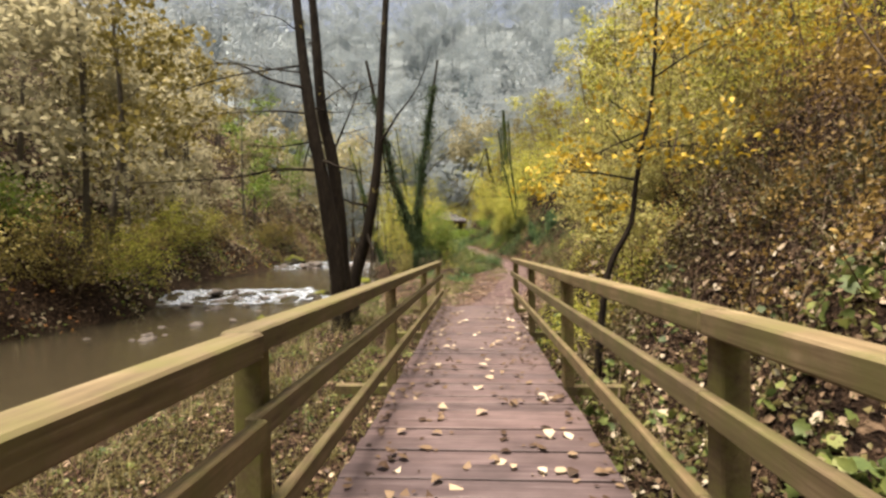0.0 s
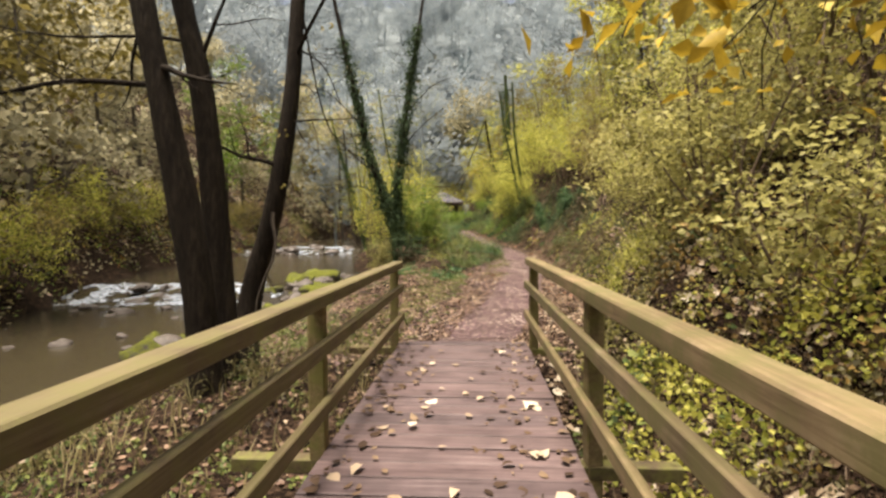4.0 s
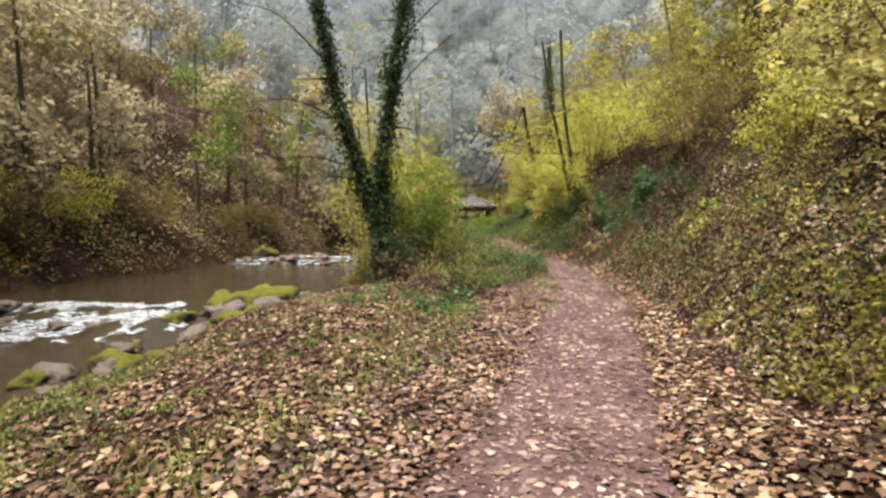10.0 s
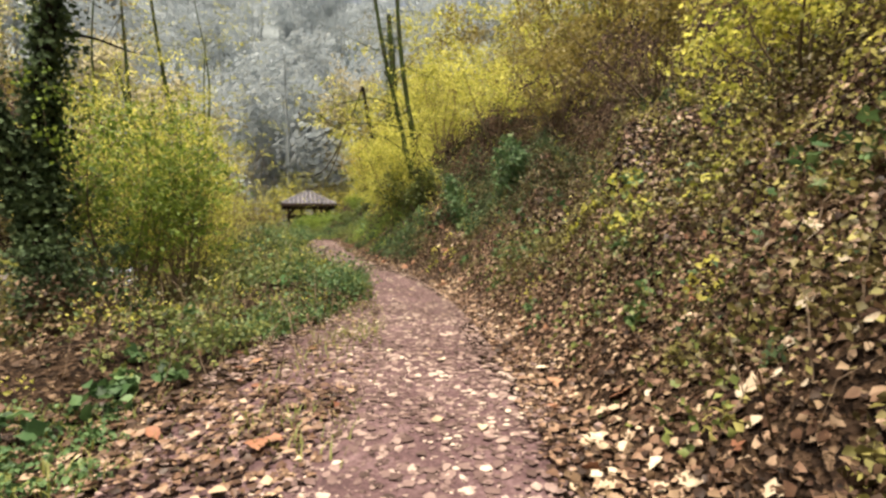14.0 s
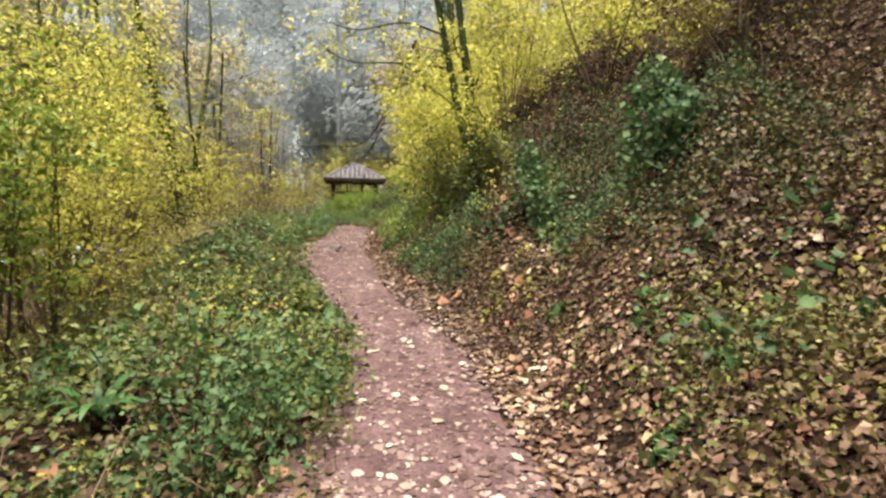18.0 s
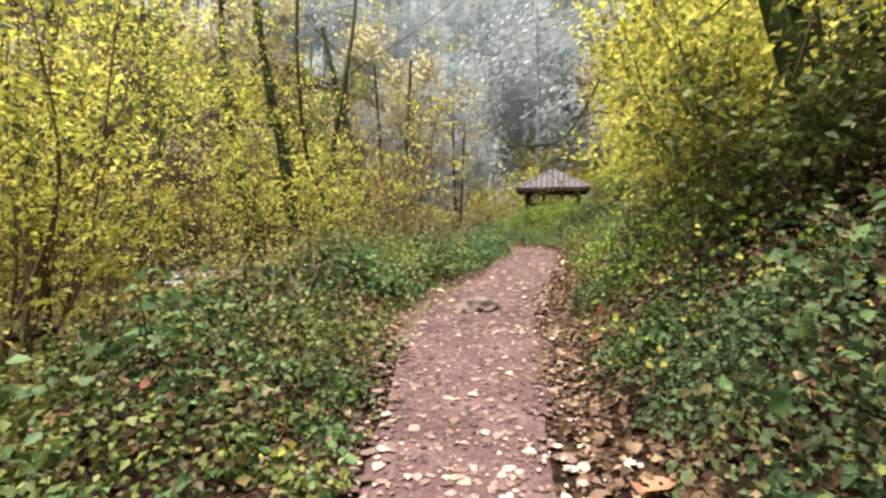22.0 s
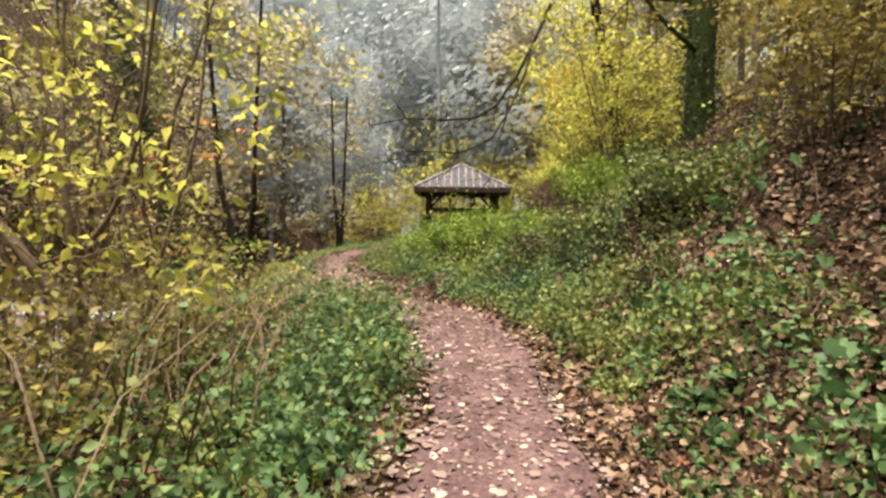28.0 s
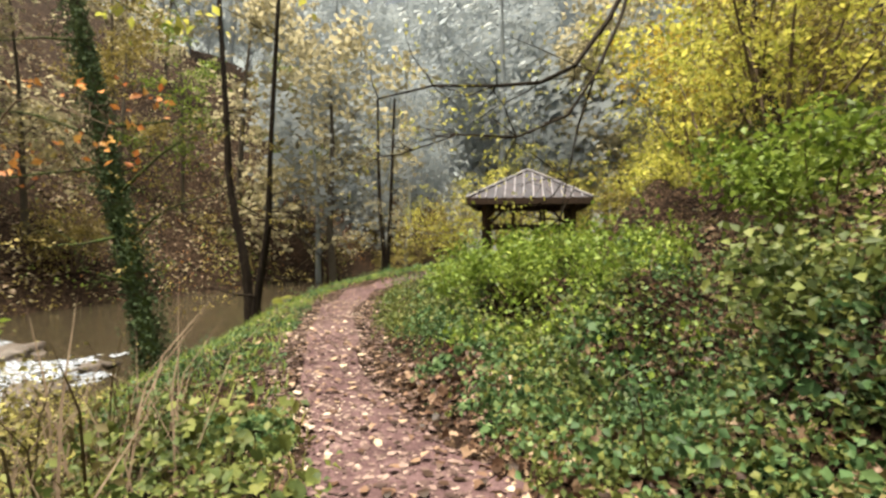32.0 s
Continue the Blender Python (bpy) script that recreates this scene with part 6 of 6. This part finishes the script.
# ---------- stones, rapids and the wooded valley sides ----------
def stone_mesh(seed, flat=0.6, rough=0.55, sub=3):
    bm = bmesh.new()
    bmesh.ops.create_icosphere(bm, subdivisions=sub, radius=1.0)
    for v in bm.verts:
        n = noise.fractal(v.co * 1.3 + Vector((seed * 3.1, seed, 0)), 1.0, 2.0, 4)
        n += 0.5 * noise.fractal(v.co * 3.4 + Vector((seed, seed * 2.3, 1)), 1.0, 2.0, 3)
        c = noise.cell(v.co * 0.9 + Vector((seed, 0, seed)))
        v.co *= 1 + rough * n + 0.14 * c
        v.co.z *= flat
    me = bpy.data.meshes.new("stone")
    bm.to_mesh(me)
    bm.free()
    shade_smooth(me)
    return me


def stone(place, size, mat, label, seed, flat=0.6, name="stone", group="", sub=3, rough=0.55):
    me = stone_mesh(seed, flat, rough, sub)
    me.materials.append(M[mat])
    ob = tagged(new(name, me), label, "stone", group)
    r = np.random.default_rng(seed)
    ob.matrix_basis = pose(*place, 0, 0, r.uniform(0, 360)) @ Matrix.Diagonal((size * r.uniform(0.9, 1.3), size * r.uniform(0.75, 1.0), size, 1))
    return ob


r = np.random.default_rng(101)
for i in range(26):
    y = 14.6 + 11.0 * (i + r.uniform(0, 0.7)) / 26
    x = np.interp(y, BANK_Y, BANK_X) + r.uniform(-1.1, 0.5)
    stone((x, y, water_z(y) + r.uniform(-0.06, 0.04)), r.uniform(0.18, 0.46), ("mossrock", "mossrock", "rock")[i % 3], ("low bank stone covered in bright moss", "low bank stone covered in bright moss", "dark wet bank stone")[i % 3], 200 + i, 0.68, group="mossy stones along the stream bank")
for i in range(30):
    x, y = r.uniform(-11.5, -4.3), 23.3 + r.normal(0, 0.8)
    y += 0.03 * (x + 4)
    stone((x, y, water_z(y) - 0.02), r.uniform(0.1, 0.32), "rock", "wet brown stone in the rapids", 240 + i, 0.5, group="stones of the rapids")
for i in range(22):
    x, y = r.uniform(-11.0, -5.6), r.uniform(11, 21)
    stone((x, y, water_z(y) + r.uniform(-0.05, 0.02)), r.uniform(0.08, 0.24), "rock", "small wet stone breaking the water surface", 400 + i, 0.5, group="stones in the shallow stream", sub=2)
for i in range(16):
    x, y = r.uniform(-14.5, -6.5), 44.2 + r.normal(0, 1.0)
    stone((x, y, water_z(y) - 0.02), r.uniform(0.16, 0.45), "rock", "wet brown stone in the rapids", 280 + i, 0.5, group="stones of the rapids")
stone((-13.4, 46.2, water_z(46.2) + 0.1), 0.85, "mossrock", "large mossy boulder standing in the stream", 301, 0.75)
for i, (x, y, s, k_) in enumerate(((-4.5, 25.6, 0.78, "mossrock"), (-4.05, 24.7, 0.42, "rock"), (-3.5, 26.1, 0.42, "rock"), (-4.9, 24.3, 0.55, "mossrock"), (-4.7, 23.7, 0.5, "rock"), (-5.5, 23.1, 0.42, "mossrock"), (-3.9, 21.6, 0.4, "rock"), (-4.4, 19.6, 0.32, "rock"))):
    stone((x, y, water_z(y) + 0.03), s, k_, {"mossrock": "mossy boulder at the stream edge", "palestone": "pale flat rock at the stream edge", "rock": "dark wet rock at the stream edge"}[k_], 350 + i, 0.55, group="rocks at the stream edge")
stone((-2.45, 26.2, drop(-2.45, 26.2) + 0.06), 0.52, "mossrock", "mossy rock at the water's edge below the ivy tree", 302, 0.6)
stone((-3.9, 26.5, -0.68), 0.3, "rock", "dark rock at the water's edge", 303, 0.6)
stone((-4.1, 23.0, -0.8), 0.62, "mossrock", "broad mossy rock beside the rapids", 304, 0.45)
ob = stone((2.39, 27.66, drop(2.39, 27.66) - 0.03), 0.3, "moss", "low boulder thick with yellow-green moss", 305, 0.75, rough=0.36, sub=4)
co = np.array([v.co for v in ob.data.vertices])
co = co[co[:, 2] > -0.2]
pick = r.integers(0, len(co), 2600)
part("moss_tuft", leaf_mesh("moss_tuft", co[pick] * r.uniform(0.99, 1.09, (2600, 1)), 0.085, r, up=0.3, aspect=0.5, face=unit(co[pick])), M["moss"], ob, "fuzzy yellow-green moss")
stone((2.29, 31.8, drop(2.29, 31.8) + 0.0), 0.2, "pathstone", "pale worn stone rising from the path", 311, 0.6, rough=0.46, sub=4)
stone((-5.3, 48.1, water_z(48.1) + 0.05), 0.2, "palestone", "pale square stone at the water's edge", 307, 0.8)
stone((-4.6, 50.0, drop(-4.6, 50.0) + 0.05), 0.45, "mossrock", "mossy boulder on the grassy bank", 308, 0.6)
for i, (x, y, s) in enumerate(((-6.6, 44.8, 0.5), (-7.6, 43.6, 0.6), (-8.8, 45.0, 0.5), (-9.8, 47.0, 0.6), (-7.2, 46.6, 0.35), (-11.0, 44.2, 0.6))):
    stone((x, y, water_z(y) + 0.02), s, "rock", "flat wet rock ledge in the stream", 320 + i, 0.4, group="rock ledges")

# white water over the rapids
def foam(name, y0, seed, x0, x1, keep):
    gx_, gy_ = np.arange(x0, x1, 0.07), np.arange(y0 - 1.9, y0 + 1.5, 0.07)
    A, B = np.meshgrid(gx_, gy_, indexing="ij")
    tl = 0.9 * np.sin(A * 0.7) + 0.5 * np.sin(A * 1.9)
    C = water_z(B + tl * 0.7) + 0.008 + 0.035 * np.abs(sines(A, B, seed, 6, 0.8, 3))
    m_ = sines(A * 1.0, B * 1.7, seed + 3, 2.2, 0.8, 4) - 0.45 * np.abs(B - y0 + tl * 0.7 + 0.3) + keep
    a, b_ = A.shape
    k = (np.arange(a - 1)[:, None] * b_ + np.arange(b_ - 1)[None])
    k = k[m_[:-1, :-1] > 0].ravel()
    me = mesh_np(name, np.stack([A, B, C], -1).reshape(-1, 3), [np.stack([k, k + b_, k + b_ + 1, k + 1], 1)])
    shade_smooth(me)
    solid(name, me, M["foam"], "white broken water tumbling over stones", "water", kind="stuff")


foam("white_water", 23.4, 131, -13.0, -6.2, 0.85)
foam("white_water", 23.4, 132, -6.2, -4.4, 0.2)
foam("white_water", 44.4, 133, -14.5, -6.0, 0.4)
foam("white_water", 46.7, 135, -12.0, -6.2, 0.2)

# fern on the slope
r = np.random.default_rng(140)
fern = thing("fern", (5.5, 41.4, drop(5.5, 41.4)), "green fern with arching fronds on the bare slope", "fern")
for i in range(9):
    a = r.uniform(0, 6.28)
    L, buf = r.uniform(0.45, 0.7), Buf()
    s = np.linspace(0, 1, 12)
    mid = np.stack([np.cos(a) * L * s, np.sin(a) * L * s, 0.1 + L * (0.9 * s - 0.75 * s**2)], 1)
    side = np.array([-np.sin(a), np.cos(a), 0.0])
    for j in range(1, 12):
        w = 0.13 * (1 - s[j]) ** 0.7 + 0.01
        for g in (-1, 1):
            t_ = mid[j] + side * g * w + np.array([np.cos(a), np.sin(a), -0.3]) * 0.05
            n_ = (mid[j] - mid[j - 1]) * 0.4
            buf.add([mid[j] - n_, mid[j] + n_, t_], [[0, 1, 2]])
    part("frond", buf, M["leaf_green"], fern)

# strap-leaved ferns on the verge
for x, y in ((1.4, 25.3), (1.05, 25.9), (1.75, 24.75), (0.9, 26.9), (1.2, 31.9)):
    fern = thing("fern", (x, y, drop(x, y)), "glossy strap-leaved fern on the path verge", "fern", "strap-leaved ferns")
    for i in range(11):
        a, L, buf = r.uniform(0, 6.28), r.uniform(0.3, 0.48), Buf()
        s = np.linspace(0, 1, 8)
        mid = np.stack([np.cos(a) * L * s * 0.8, np.sin(a) * L * s * 0.8, 0.05 + L * (1.25 * s - 0.95 * s**2)], 1)
        w = (0.026 * np.sin(np.pi * (0.12 + 0.88 * s)) ** 0.6)[:, None] * np.array([[-np.sin(a), np.cos(a), 0.0]])
        k = np.arange(7)[:, None] * 2
        buf.add(np.stack([mid - w, mid + w], 1).reshape(-1, 3), k + [0, 1, 3, 2])
        part("frond", buf.mesh("frond", True), M["leaf_fern"], fern)

# trees of the valley sides: a few kinds, each planted many times
def far_tree(r, kind):
    if kind == "conifer":
        ob = thing("conifer", (0, 0, -200), "tall conifer at the valley end, tinted blue-green for haze", "tree", "conifers of the valley end")
        buf = Buf()
        tube(buf, [(0, 0, -0.5), (0, 0, 6), (0, 0, 14)], [0.22, 0.14, 0.03], 7)
        part("trunk", buf.mesh("trunk", True), M["bark"], ob)
        n = 1500
        z = 14 - 12.5 * np.sqrt(r.uniform(0, 1, n))
        rad = (14.3 - z) * 0.19 * np.sqrt(r.uniform(0.1, 1, n))
        a = r.uniform(0, 6.28, n)
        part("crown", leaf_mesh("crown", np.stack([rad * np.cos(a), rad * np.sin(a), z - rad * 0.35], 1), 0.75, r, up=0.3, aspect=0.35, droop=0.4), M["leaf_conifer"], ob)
        return ob
    leaf, label, n, size = {"far": ("leaf_far", "tall thinning woodland tree on the valley side", 1800, 0.28), "olive": ("leaf_olive", "woodland tree with fading olive leaves", 1800, 0.25),
                            "lime": ("leaf_lime", "woodland tree with yellow-green leaves", 2000, 0.21), "mist": ("leaf_mist", "grey-green tree on the far hill, coloured as in haze", 1100, 0.32), "green": ("leaf_green", "leafy green woodland tree", 1800, 0.23)}[kind]
    ob = thing("woodland_tree", (0, 0, -200), label, "tree", "trees of the valley sides")
    ends, buf = [], Buf()
    h = r.uniform(8.5, 11)
    grow(r, (0, 0, -0.5), (r.uniform(-0.8, 0.8), r.uniform(-0.8, 0.8), h), 0.16, 0.03, 2, buf, ends, 0.6, 6 if kind == "mist" else 8, 0.06, 5, 0.12, 0.35, 0.5)
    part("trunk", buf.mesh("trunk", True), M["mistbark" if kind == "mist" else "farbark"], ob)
    # Leaves all tilt one way, so the hazy crown shades evenly.
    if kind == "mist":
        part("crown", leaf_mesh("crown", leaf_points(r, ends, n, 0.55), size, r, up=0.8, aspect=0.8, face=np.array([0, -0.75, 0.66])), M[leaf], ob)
    else:
        part("crown", sprays("crown", r, ends, n, 0.4, size, 0.4, 0.2, 8, 1.2), M[leaf], ob)
    return ob


def hill_z(x, y):
    """The hills that ring the valley."""
    x, y = np.asarray(x, float), np.asarray(y, float)
    a, b_ = np.arctan2(x, y - 40), np.hypot(x, y - 40)
    return -6 + (b_ - 58) * 0.72 + 5 * np.sin(a * 3 + 1) + sines(x, y, 171, 0.12, 2.0, 4)


r = np.random.default_rng(151)
kinds = {k: [far_tree(r, k) for _ in range(2)] for k in ("far", "olive", "lime", "green", "conifer", "mist")}


def plant(kind, x, y, scale, first=[]):
    t_ = kinds[kind][int(r.integers(0, 2))]
    m_ = pose(x, y, max(drop(x, y), hill_z(x, y)) - 0.1, 0, 0, r.uniform(-35, 35) if kind == "mist" else r.uniform(0, 360)) @ Matrix.Scale(scale, 4)
    if t_.name not in first:
        first.append(t_.name)
        t_.matrix_basis = m_
    else:
        copy_thing(t_, m_).matrix_basis = m_


for i in range(58):
    y = -6 + 96 * (i + r.uniform(0, 1)) / 58
    f = np.interp(y, FAR_Y, FAR_X)
    if y > 38 and i % 5 > 1:
        continue
    plant(("far", "olive", "far", "far", "green")[int(r.integers(0, 5))], f - r.uniform(1.0, 9), y, r.uniform(0.8, 1.2))
for i in range(34):
    y = -5 + 105 * (i + r.uniform(0, 1)) / 34
    f = np.interp(y, FAR_Y, FAR_X)
    if y > 38 and i % 2:
        continue
    plant(("far", "far", "far", "olive")[int(r.integers(0, 4))], f - r.uniform(9, 22), y, r.uniform(0.9, 1.4))
for i in range(44):
    y = -8 + 70 * (i + r.uniform(0, 1)) / 44
    plant(("lime", "olive", "lime", "olive", "far")[int(r.integers(0, 5))], path_x(y) + r.uniform(7.0, 15.0), y, r.uniform(0.6, 0.95))
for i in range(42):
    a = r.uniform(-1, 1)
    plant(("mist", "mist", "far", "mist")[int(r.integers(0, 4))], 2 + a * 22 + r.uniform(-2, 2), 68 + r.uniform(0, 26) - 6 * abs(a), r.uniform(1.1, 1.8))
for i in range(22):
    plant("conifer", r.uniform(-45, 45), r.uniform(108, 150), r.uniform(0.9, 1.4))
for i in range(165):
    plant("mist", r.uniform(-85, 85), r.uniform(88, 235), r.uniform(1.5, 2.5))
for i in range(30):
    plant("far", r.uniform(-45, 45), r.uniform(100, 135), r.uniform(1.0, 1.5))
bush_kinds = []
for k_ in ("leaf_lime", "leaf_lime", "leaf_olive"):
    bush_kinds.append(woody("bush", (0, 0, -200), "bushy undergrowth with autumn leaves high on the slope", "bush", shrub_stems(r, 8, 1.7, 3.0, 0.03), r, k_, 2000, 0.1, 0.25, "twig", 2, 5, group="bushes high on the slope"))
for i in range(42):
    y = -4 + 62 * (i + r.uniform(0, 1)) / 42
    x = path_x(y) + r.uniform(6.2, 12.5)
    m_ = pose(x, y, drop(x, y) - 0.1, 0, 0, r.uniform(0, 360)) @ Matrix.Scale(r.uniform(0.8, 1.25), 4)
    if i < 3:
        bush_kinds[i].matrix_basis = m_
    else:
        copy_thing(bush_kinds[i % 3], m_).matrix_basis = m_
for i, (x, y, k_) in enumerate(((-12.8, 11.0, "leaf_green"), (-13.0, 14.0, "leaf_olive"), (-12.4, 17.0, "leaf_olive"), (-12.6, 20.0, "leaf_lime"), (-13.6, 23.0, "leaf_olive"), (-14.6, 26.0, "leaf_lime"), (-15.4, 29.0, "leaf_olive"), (-16.0, 33.0, "leaf_lime"),
                                (-13.4, 7.5, "leaf_green"), (-13.6, 3.5, "leaf_olive"), (-16.4, 38.0, "leaf_olive"), (-14.4, 16.5, "leaf_green"), (-16.5, 48.0, "leaf_olive"), (-16.5, 54.0, "leaf_olive"))):
    woody("bush", (x, y, drop(x, y)), {"leaf_green": "dense green bush on the far bank", "leaf_olive": "fading olive bush on the far bank", "leaf_rust": "rust-brown bush on the far bank", "leaf_lime": "bright yellow-green bush on the far bank"}[k_],
          "bush", shrub_stems(r, 8, 1.5, 2.6, 0.03), r, k_, 2400, 0.12, 0.25, "twig", 2, 5, group="bushes of the far bank", rise=0.2)
for i in range(16):
    x, y = -7 + 19 * (i + r.uniform(0, 0.8)) / 16, 63 + r.uniform(0, 3.5)
    copy_thing(bush_kinds[2 if i % 3 else 0], (m_ := pose(x, y, drop(x, y) - 0.1, 0, 0, r.uniform(0, 360)) @ Matrix.Scale(r.uniform(1.2, 1.7), 4))).matrix_basis = m_
x, y = r.uniform(-42, -11, 30000), r.uniform(-8, 95, 30000)
keep = x < np.interp(y, FAR_Y, FAR_X) - 0.2
p = np.stack([x, y, land(x, y) + 0.03], 1)[keep]
solid("hillside_leaves", leaf_mesh("hillside_leaves", p, 0.2, r, up=0.65, aspect=0.8, spread=0.5), M["hill_litter"], "brown leaf litter covering the far hillside", "leaves", kind="stuff")

for s_, (mat_, n_, tall_, size_, words) in enumerate((("leaf_olive", 15000, 1.3, 0.13, "tangled olive brambles on the far bank"), ("leaf_green", 7000, 1.1, 0.12, "green brambles on the far bank"), ("leaf_rust", 3000, 0.8, 0.12, "rusty bracken on the far bank"),
                                                     ("leaf_far", 12000, 1.6, 0.15, "pale thinning scrub on the far hillside"))):
    y = r.uniform(-6, 75, n_)
    x = np.interp(y, FAR_Y, FAR_X) + 0.3 - (9.0 if s_ < 3 else 24.0) * r.uniform(0, 1, n_) ** 1.4
    keep = sines(x, y, 180 + s_, 0.8, 0.7, 3) > -0.15
    x, y = x[keep], y[keep]
    z = land(x, y) + tall_ * (0.2 + np.clip(sines(x, y, 190 + s_, 1.2, 0.9, 3) + 0.4, 0, 1)) * np.sqrt(r.uniform(0, 1, len(x)))
    solid("far_bank_scrub", leaf_mesh("far_bank_scrub", np.stack([x, y, z], 1), size_, r, up=0.4, aspect=0.7), M[mat_], words, "plants", kind="stuff")

# wooded hills closing the valley, their haze painted into the colour
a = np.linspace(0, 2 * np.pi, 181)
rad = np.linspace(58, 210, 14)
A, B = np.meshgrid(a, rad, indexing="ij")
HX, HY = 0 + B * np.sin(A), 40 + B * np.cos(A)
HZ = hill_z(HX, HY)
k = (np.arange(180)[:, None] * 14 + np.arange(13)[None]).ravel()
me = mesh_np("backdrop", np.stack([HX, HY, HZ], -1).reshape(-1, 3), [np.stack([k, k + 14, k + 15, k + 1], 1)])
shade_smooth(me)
solid("backdrop", me, M["backdrop"], "wooded hills closing the valley, haze painted in their colour", "hills", kind="structure")
